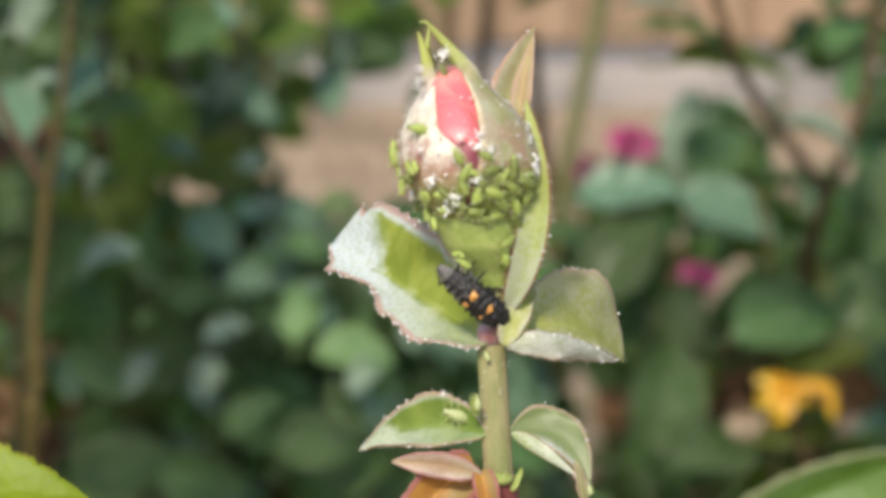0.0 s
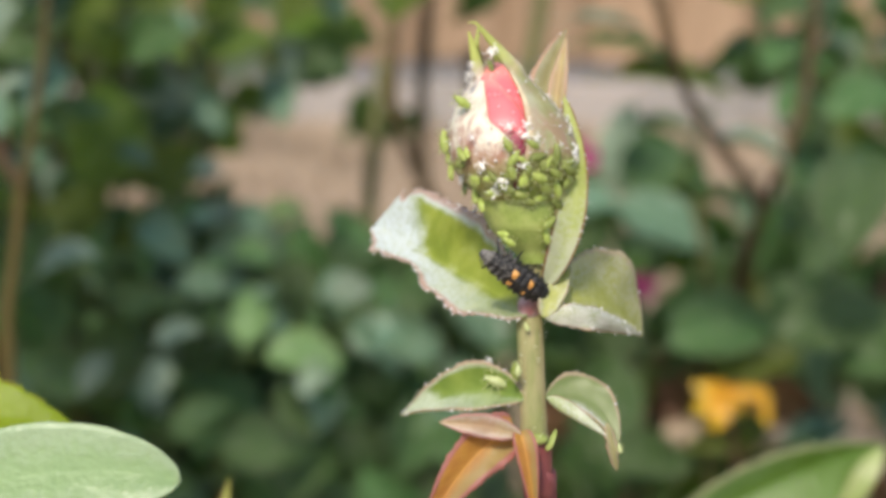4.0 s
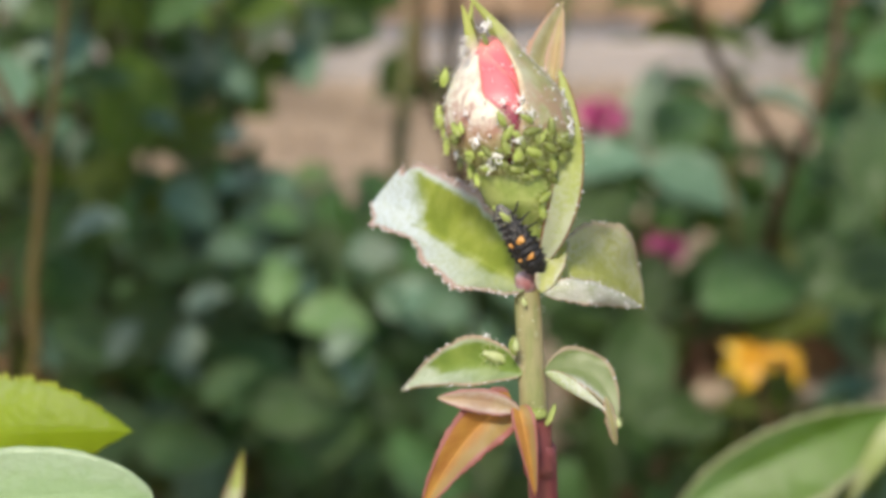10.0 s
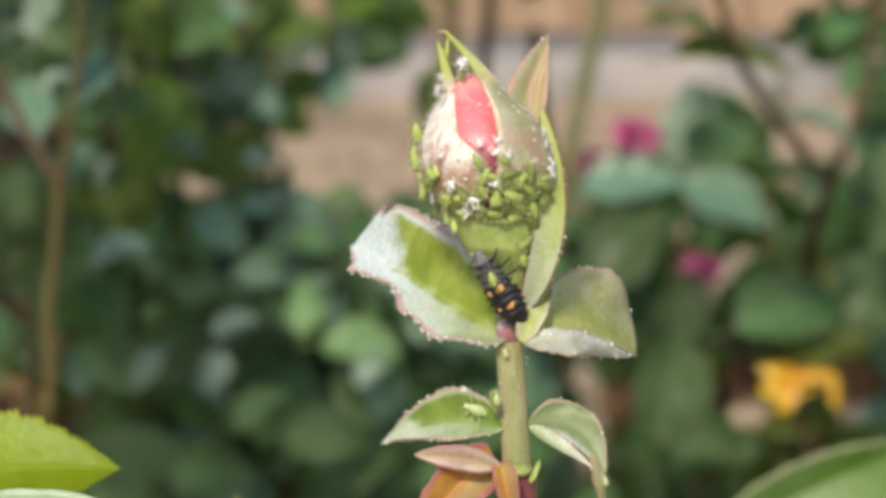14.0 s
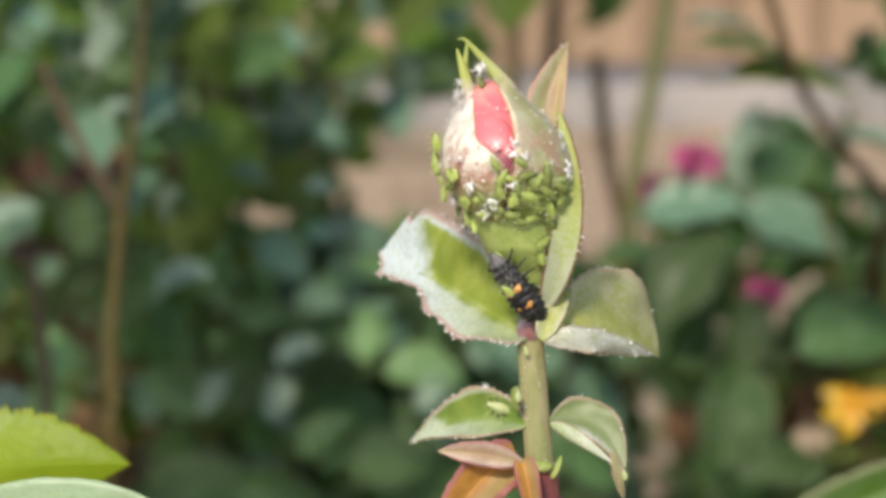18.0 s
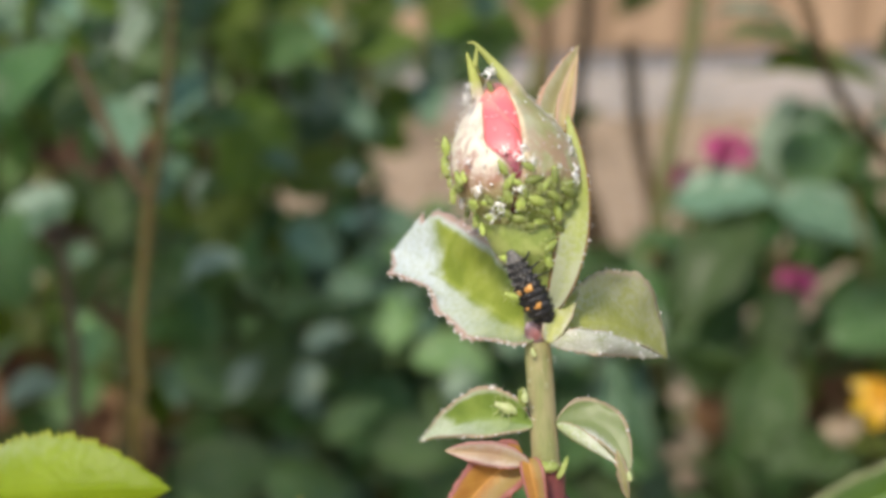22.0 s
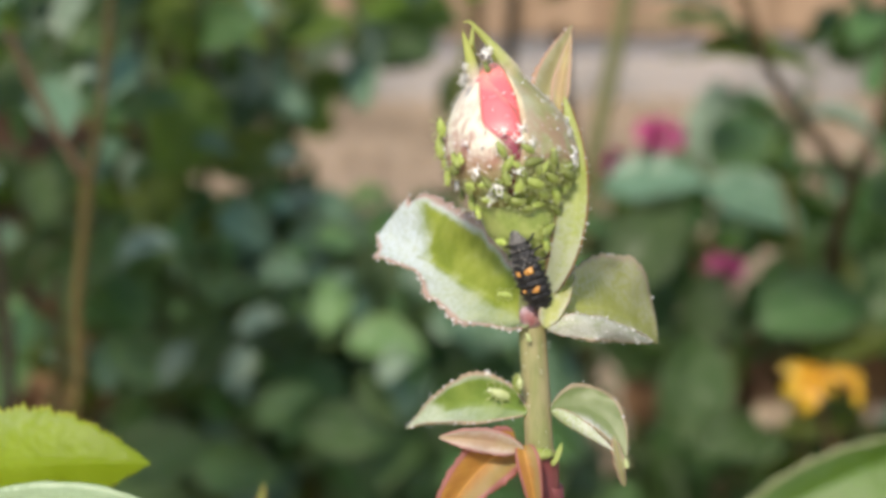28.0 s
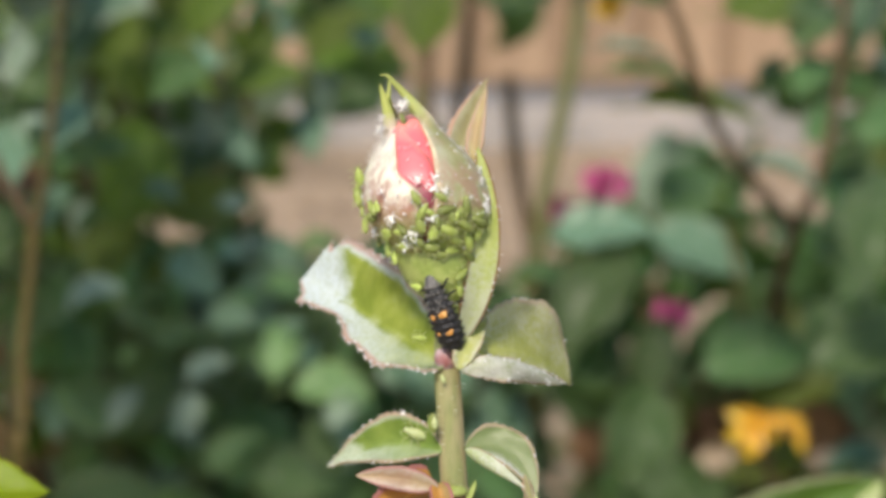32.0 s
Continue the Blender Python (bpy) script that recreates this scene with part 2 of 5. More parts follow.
M_SEPAL = leaf_material("sepal_green", (0.36, 0.37, 0.16), (0.47, 0.46, 0.24), (0.78, 0.70, 0.50), bloom=0.3, streak=(0.48, 0.28, 0.22), foot_colour=(0.33, 0.40, 0.10), tip_colour=(0.44, 0.48, 0.14), through_light=0.35, gloss=0.5, scale=700, vein_show=0.1, rim_from=0.80)
# the cream bloom up the sepal paints its overexposed sunlit highlight
M_SEPAL_ROSY = leaf_material("sepal_rosy", (0.56, 0.34, 0.28), (0.68, 0.50, 0.40), (0.78, 0.72, 0.60), bloom=0.92, bloom_sheen_at=(1.9, 0.1, 0.0, 0.5), bloom_sheen_from=(0.80, 1.20), bloom_sheen_colour=(0.92, 0.91, 0.80), streak=(0.46, 0.19, 0.16), foot_colour=(0.40, 0.38, 0.15), tip_colour=(0.46, 0.50, 0.13), through_light=0.3, gloss=0.5, scale=420, vein_show=0.05)
M_SEPAL_LEAF = leaf_material("leafy_sepal", (0.42, 0.50, 0.12), (0.52, 0.58, 0.22), (0.27, 0.08, 0.07), bloom=0.55, bloom_sheen_at=(-0.9, 0.2, 0.0, 0.8), bloom_sheen_from=(0.1, 0.55), through_light=0.5, rim_from=0.82, vein_show=0.1, glow=(0.62, 0.70, 0.15))
M_SEPAL_FOLD = leaf_material("sepal_folded", (0.52, 0.36, 0.20), (0.58, 0.48, 0.24), (0.60, 0.40, 0.30), bloom=0.2, through_light=0.4, rim_from=0.7, vein_show=0.1)
M_SEPAL_BACK = leaf_material("sepal_brownish", (0.30, 0.26, 0.13), (0.40, 0.37, 0.18), (0.56, 0.34, 0.26), bloom=0.2, through_light=0.4, rim_from=0.72, vein_show=0.1)
M_RED_LEAF = leaf_material("young_red_leaf", (0.46, 0.22, 0.06), (0.60, 0.35, 0.075), (0.44, 0.19, 0.18), bloom=0.85, bloom_sheen_at=(0.0, 0.0, 1.0, 0.4), bloom_sheen_from=(0.4, 0.9), bloom_sheen_colour=(0.36, 0.30, 0.12), through_light=0.5, glow=(0.76, 0.38, 0.07), rim_from=0.74, vein_show=0.4)
M_RED_STALK = leaf_material("young_red_stalk", (0.41, 0.27, 0.17), (0.46, 0.36, 0.20), (0.44, 0.24, 0.21), bloom=0.3, through_light=0.35, glow=(0.7, 0.3, 0.1), rim_from=0.76, vein_show=0.2)
# the bloom here is a greyish sheen painted into the leaf's colour
M_NEAR_LEAF = leaf_material("sunlit_leaf", (0.235, 0.325, 0.010), (0.30, 0.40, 0.024), (0.50, 0.50, 0.08), bloom=0.35, bloom_sheen_at=(-0.7, 0.5, -0.2, 0.6), bloom_sheen_from=(0.35, 0.9), through_light=0.55, gloss=0.42, scale=160, glow=(0.65, 0.80, 0.02), rim_from=0.9, vein_show=0.12)
M_PALE_LEAF = leaf_material("pale_leaf", (0.25, 0.38, 0.18), (0.29, 0.42, 0.21), (0.36, 0.46, 0.27), bloom=0.15, through_light=0.3, gloss=0.35, scale=160, rim_from=0.95, vein_show=0.08)
M_SIDE_LEAF = leaf_material("broad_leaf", (0.075, 0.155, 0.014), (0.12, 0.22, 0.045), (0.34, 0.36, 0.20), bloom=0.2, bloom_sheen_at=(-0.3, -0.1, 0.3, 0.5), bloom_sheen_from=(0.15, 0.6), bloom_sheen_colour=(0.30, 0.44, 0.32), through_light=0.35, gloss=0.35, scale=90, rim_from=0.84, vein_show=0.18)
M_TURNED = leaf_material("pale_underside", (0.30, 0.38, 0.12), (0.42, 0.47, 0.24), (0.50, 0.48, 0.22), bloom=0.5, bloom_sheen_at=(-0.6, 0.0, 0.0, 0.7), bloom_sheen_from=(0.5, 1.0), bloom_sheen_colour=(0.46, 0.52, 0.48), through_light=0.3, gloss=0.45, scale=160, rim_from=0.88, vein_show=0.08)
M_HIP = plain_material("hip_green", (0.25, 0.33, 0.075), (0.36, 0.42, 0.13), 0.5, 500, 0.2, 0.00005, soft_light=0.1)
M_FOLD_PALE = leaf_material("pale_fold", (0.34, 0.42, 0.16), (0.46, 0.52, 0.26), (0.48, 0.30, 0.22), bloom=0.6, bloom_sheen_at=(0.3, 0.0, 0.0, 0.9), bloom_sheen_from=(0.45, 0.95), through_light=0.4, gloss=0.5, scale=600, vein_show=0.05, rim_from=0.84)
M_STEM = plain_material("stem_green", (0.21, 0.235, 0.085), (0.36, 0.305, 0.17), 0.5, 600, 0.3, 0.00008, stretch=(1, 1, 0.06), third=(0.34, 0.26, 0.18))
# dark red joint; the lilac patches put its highlight into the colour
M_NODE = plain_material("stem_node", (0.27, 0.10, 0.10), (0.52, 0.43, 0.45), 0.5, 420, 0.3, 0.00006)
M_STEM_RED = plain_material("stem_red", (0.13, 0.022, 0.032), (0.21, 0.07, 0.055), 0.5, 350, 0.3, 0.00008, stretch=(1, 1, 0.25))
M_PETAL = petal_material("petal_pink", (0.26, 0.02, 0.06), (0.84, 0.17, 0.20), (0.88, 0.34, 0.30))
M_HAIR = plain_material("white_fluff", (0.90, 0.90, 0.87), (0.92, 0.92, 0.90), 0.6, 200, soft_light=0.3)
M_SKIN = plain_material("shed_white", (0.92, 0.92, 0.89), (0.94, 0.94, 0.92), 0.5, 200, soft_light=0.25)
M_APHID = plain_material("aphid_green", (0.36, 0.46, 0.09), (0.58, 0.66, 0.24), 0.4, 1500, 0.2, 0.00003, spread=0.42, soft_light=0.5)
M_APHID_PALE = plain_material("aphid_pale", (0.52, 0.60, 0.28), (0.66, 0.72, 0.40), 0.4, 1500, 0.2, 0.00003, soft_light=0.4)
M_APHID_LEG = plain_material("aphid_leg", (0.50, 0.54, 0.22), (0.58, 0.62, 0.32), 0.5, 2500, soft_light=0.2)
M_APHID_EYE = plain_material("aphid_eye", (0.04, 0.02, 0.02), (0.07, 0.03, 0.02), 0.3, 3000)
M_LARVA = plain_material("larva_black", (0.004, 0.004, 0.005), (0.018, 0.018, 0.021), 0.4, 1900, 0.8, 0.00008)
M_LARVA_GREY = plain_material("larva_grey", (0.07, 0.07, 0.07), (0.20, 0.19, 0.18), 0.6, 2200, 0.5, 0.00005)
M_LARVA_PALE = plain_material("larva_pale", (0.28, 0.27, 0.25), (0.42, 0.40, 0.37), 0.6, 2200, 0.5, 0.00005)
M_LARVA_SPOT = plain_material("larva_orange", (0.52, 0.23, 0.045), (0.66, 0.36, 0.10), 0.5, 2200, 0.4, 0.00004)
M_SOIL = plain_material("dry_soil", (0.34, 0.258, 0.18), (0.43, 0.332, 0.24), 0.9, 9.0, 0.9, 0.02, third=(0.26, 0.20, 0.14))
M_KERB = plain_material("concrete", (0.235, 0.22, 0.205), (0.33, 0.31, 0.295), 0.85, 14, 0.5, 0.003, third=(0.36, 0.325, 0.305))
M_GRAVEL_BOARD = plain_material("grey_plank", (0.15, 0.15, 0.16), (0.22, 0.22, 0.23), 0.85, 12, 0.4, 0.0003, stretch=(0.4, 6, 6))
M_FENCE = plain_material("fence_wood", (0.275, 0.182, 0.115), (0.365, 0.25, 0.162), 0.8, 10, 0.4, 0.0002, stretch=(6, 6, 0.4), spread=0.16)
M_CANE_OCHRE = plain_material("cane_ochre", (0.046, 0.036, 0.004), (0.078, 0.056, 0.007), 0.8, 60, 0.5, 0.001, stretch=(1, 1, 0.3), third=(0.032, 0.036, 0.007))
M_CANE = plain_material("cane_brown", (0.045, 0.026, 0.008), (0.075, 0.045, 0.014), 0.6, 60, 0.5, 0.001, stretch=(1, 1, 0.3))
M_CANE_GREEN = plain_material("cane_green", (0.09, 0.10, 0.03), (0.16, 0.16, 0.06), 0.6, 60, 0.5, 0.001, stretch=(1, 1, 0.3))
M_CANE_RED = plain_material("cane_russet", (0.044, 0.023, 0.006), (0.070, 0.040, 0.010), 0.7, 60, 0.5, 0.001, stretch=(1, 1, 0.3))
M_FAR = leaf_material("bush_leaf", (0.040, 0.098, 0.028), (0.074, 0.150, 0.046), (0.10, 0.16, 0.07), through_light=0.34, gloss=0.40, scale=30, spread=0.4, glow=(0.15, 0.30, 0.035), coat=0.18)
M_FAR_TEAL = leaf_material("bush_leaf_bluish", (0.075, 0.160, 0.095), (0.12, 0.225, 0.145), (0.16, 0.24, 0.16), through_light=0.2, gloss=0.36, scale=30, spread=0.3, glow=(0.14, 0.28, 0.08), coat=0.3)
M_FAR_OLIVE = leaf_material("bush_leaf_olive", (0.056, 0.100, 0.010), (0.094, 0.148, 0.017), (0.13, 0.17, 0.04), through_light=0.35, gloss=0.4, scale=30, spread=0.35, glow=(0.24, 0.38, 0.012))
M_FAR_DRY = leaf_material("bush_leaf_dry", (0.13, 0.065, 0.030), (0.20, 0.11, 0.060), (0.2, 0.12, 0.06), through_light=0.2, gloss=0.6, scale=30, spread=0.3, glow=(0.3, 0.15, 0.05))
# pale and bright copies of the bush leaf, sunlit highlights put into the colour
M_FAR_PALE = leaf_material("bush_leaf_pale_lit", (0.15, 0.23, 0.16), (0.22, 0.30, 0.22), (0.25, 0.31, 0.23), through_light=0.2, gloss=0.4, scale=30, spread=0.25, glow=(0.2, 0.35, 0.1), coat=0.3)
M_FAR_BRIGHT = leaf_material("bush_leaf_bright_lit", (0.11, 0.22, 0.075), (0.17, 0.30, 0.12), (0.2, 0.3, 0.1), through_light=0.3, gloss=0.4, scale=30, spread=0.25, glow=(0.2, 0.45, 0.06), coat=0.2)
M_MAGENTA = petal_material("petal_magenta", (0.30, 0.025, 0.12), (0.48, 0.055, 0.21), (0.56, 0.14, 0.30), 60)
M_YELLOW = petal_material("petal_yellow", (0.60, 0.30, 0.01), (0.68, 0.43, 0.015), (0.70, 0.50, 0.04), 60)
M_WITHER = plain_material("withered_petal", (0.34, 0.26, 0.17), (0.46, 0.37, 0.27), 0.8, 60, 0.5, 0.001, soft_light=0.2)


# ---- building helpers ----
def origin_of(ob):
    m = Vector(ob.location)
    while ob.parent:
        ob = ob.parent
        m += Vector(ob.location)
    return m


def thing(name, place, label, category, group="", kind=""):
    ob = new(name)
    ob.empty_display_size = 0.01
    ob.location = place
    return tagged(ob, label, category, group, kind)


def part(name, bm, material, parent, label="", local=False, smooth=True):
    """Links bm, in world places (or in the thing's own, if local), as one mesh under parent."""
    if not local:
        bm.transform(Matrix.Translation(-origin_of(parent)))
    bmesh.ops.recalc_face_normals(bm, faces=bm.faces)
    me = bpy.data.meshes.new(name)
    bm.to_mesh(me)
    bm.free()
    me.materials.append(material)
    if smooth:
        for f in me.polygons:
            f.use_smooth = True
    ob = new(name, me)
    ob.parent = parent
    if label:
        ob["label"] = label
    return ob


def joined(name, mesh, parent, m):
    """Another object on a shared mesh."""
    ob = new(name, mesh)
    ob.parent = parent
    ob.matrix_local = m
    return ob


def smooth_line(points, steps):
    """Catmull-Rom through the points (vectors or tuples of numbers)."""
    p = [np.array(q, float) for q in points]
    p = [2 * p[0] - p[1], *p, 2 * p[-1] - p[-2]]
    out = []
    for i in range(1, len(p) - 2):
        for k in range(steps):
            u = k / steps
            a, b, c, d = p[i - 1 : i + 3]
            out.append(0.5 * (2 * b + (c - a) * u + (2 * a - 5 * b + 4 * c - d) * u * u + (3 * b - a - 3 * c + d) * u**3))
    return [tuple(float(x) for x in q) for q in out + [p[-2]]]


def tube(bm, line, sides=8, rough=0.0, cap=True):
    """A tapered tube along rows of (x, y, z, radius)."""
    rings, ref = [], Vector((0.3, 1, 0.2))
    for i, q in enumerate(line):
        c = Vector(q[:3])
        d = Vector(line[min(i + 1, len(line) - 1)][:3]) - Vector(line[max(i - 1, 0)][:3])
        d.normalize()
        s = d.cross(ref).normalized()
        n = s.cross(d)
        ring = []
        for k in range(sides):
            a = 2 * math.pi * k / sides
            r = q[3] * (1 + rough * (noise.noise(c * 900 + Vector((k, 0, 0))) if rough else 0))
            ring.append(bm.verts.new(c + r * (math.cos(a) * s + math.sin(a) * n)))
        rings.append(ring)
    for r0, r1 in zip(rings, rings[1:]):
        for k in range(sides):
            bm.faces.new((r0[k], r0[(k + 1) % sides], r1[(k + 1) % sides], r1[k]))
    if cap:
        bm.faces.new(rings[0][::-1])
        bm.faces.new(rings[-1])
    return bm


def ball(bm, place, rx, ry, rz, m=None, seg=10, rings=7):
    mat = Matrix.Translation(place) @ (m or Matrix()) @ Matrix.Diagonal((rx, ry, rz, 1))
    bmesh.ops.create_uvsphere(bm, u_segments=seg, v_segments=rings, radius=1, matrix=mat)
    return bm


def blade(base, mid, tip, across, w_left, w_right, fold_left=15, fold_right=15, peak=1.0, blunt=0.8, teeth=0, tooth=0.06, ripple=0.0, n=22, m=5, thick=0.00018, seed=0, cup=0.15, ragged=0.0, peak_left=None, form_left=None, form_right=None):
    """A leaf blade along a bent midrib. across points to its right side; folds lift the halves towards the viewer's side."""
    bm = bmesh.new()
    lay = bm.verts.layers.float_color.new("leaf")
    base, mid, tip, across = Vector(base), Vector(mid), Vector(tip), Vector(across)
    ctrl = 2 * mid - 0.5 * (base + tip)
    length = (mid - base).length + (tip - mid).length
    rows = []
    for i in range(n + 1):
        u = i / n
        c = (1 - u) ** 2 * base + 2 * u * (1 - u) * ctrl + u * u * tip
        d = (2 * (1 - u) * (ctrl - base) + 2 * u * (tip - ctrl)).normalized()
        s = (across - across.dot(d) * d).normalized()
        nn = s.cross(d).normalized()
        swell = [max(0.0, math.sin(math.pi * u**q)) ** blunt for q in (peak_left or peak, peak)]
        for k, form in enumerate((form_left, form_right)):
            if form:
                swell[k] = lerp(u, [f[0] for f in form], [f[1] for f in form])
        row = []
        for j in range(-m, m + 1):
            q = j / m
            side = w_right if j > 0 else w_left
            w = swell[1] if j > 0 else swell[0]
            fold = radians(fold_right if j > 0 else fold_left)
            edge = 1.0
            if teeth and abs(j) == m:
                edge += tooth * (1.0 - 2.0 * ((u * teeth + 0.17 * seed) % 1.0)) + 0.4 * tooth * noise.noise(Vector((u * 31, seed, j)))
            edge += ragged * abs(q) ** 3 * (noise.noise(Vector((u * 7.0, seed * 3.1, 1.0 if j > 0 else -1.0))) + 0.5 * noise.noise(Vector((u * 19.0, seed * 3.1, 2.0 if j > 0 else -2.0))))
            r = side * w * edge * abs(q)
            wave = ripple * side * w * q * q * noise.noise(Vector((u * 4.5 + seed * 7.3, q * 1.2, seed)))
            h = math.sin(fold) * r + cup * side * w * q * q + wave
            co = c + (1 if q > 0 else -1) * math.cos(fold) * r * s + h * nn if j else c.copy()
            v = bm.verts.new(co)
            v[lay] = (u, abs(q), 1.0 if j > 0 else 0.0, 1)
            row.append(v)
        rows.append(row)
    for r0, r1 in zip(rows, rows[1:]):
        for j in range(2 * m):
            bm.faces.new((r0[j], r0[j + 1], r1[j + 1], r1[j]))
    bmesh.ops.remove_doubles(bm, verts=bm.verts, dist=1e-7)
    if thick:
        bmesh.ops.recalc_face_normals(bm, faces=bm.faces)
        bmesh.ops.solidify(bm, geom=bm.faces[:] + bm.edges[:] + bm.verts[:], thickness=thick)
    return bm


def wide(w, d):
    """A width given as a bearing, in metres at the distance d."""
    return w * d / K


# ---- ground, kerb and fence ----
def build_ground():
    bm = bmesh.new()
    n, size = 90, 3.2
    vs = {}
    xs = [-60, -20, -8] + [-4 + 8 * i / n for i in range(n + 1)] + [8, 20, 60]
    ys = [-60, -20, -6, -2] + [-1 + 5.2 * i / n for i in range(n + 1)] + [8, 20, 60]
    for i, x in enumerate(xs):
        for j, y in enumerate(ys):
            h = 0.018 * noise.noise(Vector((x * 5, y * 5, 0))) + 0.012 * noise.noise(Vector((x * 17, y * 17, 3)))
            vs[i, j] = bm.verts.new((x, y, h - 0.012 if abs(x) < 5 and -2 < y < 5 else -0.012))
    for i in range(len(xs) - 1):
        for j in range(len(ys) - 1):
            bm.faces.new((vs[i, j], vs[i + 1, j], vs[i + 1, j + 1], vs[i, j + 1]))
    me = bpy.data.meshes.new("ground")
    bm.to_mesh(me)
    bm.free()
    me.materials.append(M_SOIL)
    for f in me.polygons:
        f.use_smooth = True
    tagged(new("ground", me), "dry light brown garden soil, bare and sunlit", "ground", kind="structure")
    # small clods on the open soil
    bm = bmesh.new()
    rng = random.Random(4)
    for _ in range(700):
        x, y, r = rng.uniform(-1.4, 1.4), rng.uniform(0.9, 3.5), rng.uniform(0.006, 0.022)
        bmesh.ops.create_icosphere(bm, subdivisions=1, radius=r, matrix=pose(x, y, r * 0.2, rng.uniform(0, 90), rng.uniform(0, 90), 0) @ Matrix.Diagonal((1, rng.uniform(0.6, 1), rng.uniform(0.4, 0.8), 1)))
    me = bpy.data.meshes.new("soil_clods")
    bm.to_mesh(me)
    bm.free()
    me.materials.append(M_SOIL)
    tagged(new("soil_clods", me), "scattered small clods of dry brown soil", "soil", kind="stuff")


def box(bm, x0, x1, y0, y1, z0, z1, bevel=0.004):
    r = bmesh.ops.create_cube(bm, size=1, matrix=Matrix.Translation(((x0 + x1) / 2, (y0 + y1) / 2, (z0 + z1) / 2)) @ Matrix.Diagonal((x1 - x0, y1 - y0, z1 - z0, 1)))
    es = list({e for v in r["verts"] for e in v.link_edges})
    bmesh.ops.bevel(bm, geom=es, offset=bevel, segments=2, affect="EDGES")
    return bm


def build_kerb():
    kerb = thing("kerb", (0, 3.57, 0), "pale grey concrete garden edging in a straight row", "kerb", kind="structure")
    first = None
    for i in range(-4, 4):
        if first is None:
            first = part("kerb_stone", box(bmesh.new(), 0.004, 0.996, -0.08, 0.08, -0.08, 0.062, 0.008), M_KERB, kerb, local=True, smooth=False)
            first.location = (i, 0, 0)
        else:
            joined("kerb_stone", first.data, kerb, Matrix.Translation((i, 0.002 * (i % 3), 0.002 * (i % 2))))


def build_fence():
    fence = thing("wooden_fence", (0, 3.95, 0), "light brown close-boarded wooden garden fence", "fence")
    board = None
    for i in range(-34, 35):
        # front boards with narrow gaps, closed by boards set behind them
        back = i % 2
        m = Matrix.Translation((0.097 * i + 0.03, 0.026 * back, 0.004 * ((i * 7) % 3))) @ pose(0, 0, 0, 0.0, 0.0, 0.15 * ((i * 5) % 3 - 1))
        if board is None:
            board = part("board", box(bmesh.new(), -0.080, 0.080, -0.011, 0.011, 0.05, 1.75, 0.003), M_FENCE, fence, local=True, smooth=False)
            board.matrix_local = m
        else:
            joined("board", board.data, fence, m)
    part("gravel_board", box(bmesh.new(), -3.3, 3.3, -0.012, 0.02, -0.03, 0.046, 0.003), M_GRAVEL_BOARD, fence, "grey plank along the foot of the fence", local=True, smooth=False)
    for z in (0.32, 0.95, 1.55):
        part("rail", box(bmesh.new(), -3.3, 3.3, 0.0395, 0.086, z, z + 0.075), M_FENCE, fence, local=True, smooth=False)
    for i in range(-2, 3):
        part("post", box(bmesh.new(), 1.5 * i - 0.05, 1.5 * i + 0.05, 0.088, 0.186, -0.1, 1.8), M_FENCE, fence, local=True, smooth=False)


# ---- the rose stem with its bud ----
BUD_D = 0.1545
B_ROW = [108, 113, 125, 150, 190, 240, 290, 330, 365, 385, 410, 440, 465, 485, 505]
B_RAD = [2, 14, 29, 54, 87, 116, 126, 118, 96, 84, 80, 71, 52, 34, 26]
B_AXIS = [800, 801, 803, 808, 815, 824, 833, 839, 845, 848, 852, 858, 864, 870, 876]


def bud_point(b, phi, grow=1.0):
    """A place on the bud's skin at the height b; phi turns from the viewer's side (0) to the right (90)."""
    a, r = lerp(b, B_ROW, B_AXIS), lerp(b, B_ROW, B_RAD) * grow
    return spot(a, b, BUD_D) + wide(r, BUD_D) * (math.sin(radians(phi)) * RIGHT - math.cos(radians(phi)) * AHEAD)


def bud_over(a, b, grow=1.0):
    """The place on the front of the bud's skin in the bearing (a, b), and the way out of the skin."""
    s = (a - lerp(b, B_ROW, B_AXIS)) / lerp(b, B_ROW, B_RAD)
    phi = math.degrees(math.asin(max(-1, min(1, s))))
    c = spot(lerp(b, B_ROW, B_AXIS), b, BUD_D)
    p = bud_point(b, phi, grow)
    return p, (p - c).normalized()


def skin(lay_bm, rows, cols, point, closed=False):
    lay = lay_bm.verts.layers.float_color.new("leaf")
    grid = []
    for i in range(rows + 1):
        line = []
        for j in range(cols + (0 if closed else 1)):
            v = lay_bm.verts.new(point(i / rows, j / cols))
            v[lay] = (i / rows, abs(2 * j / cols - 1), 0.0, 1)
            line.append(v)
        grid.append(line)
    k = cols if closed else cols
    for g0, g1 in zip(grid, grid[1:]):
        for j in range(k):
            lay_bm.faces.new((g0[j], g0[(j + 1) % len(g0)], g1[(j + 1) % len(g0)], g1[j]))
    return lay_bm


def build_petal(phi0, phi1, grow, top, seed, parent):
    def point(u, v):
        lift = 1 - 0.30 * abs(2 * v - 1) ** 2.5
        b = 388 - (388 - top) * u * lift
        r = grow * (1 + 0.012 * noise.noise(Vector((u * 3, v * 4, seed)))) * (1 - 0.10 * max(0, u - 0.9) / 0.1)
        return bud_point(b, phi0 + (phi1 - phi0) * v, r)

    bm = skin(bmesh.new(), 26, 18, point)
    bmesh.ops.recalc_face_normals(bm, faces=bm.faces)
    bmesh.ops.solidify(bm, geom=bm.faces[:] + bm.edges[:] + bm.verts[:], thickness=0.00022)
    return part("petal", bm, M_PETAL, parent)


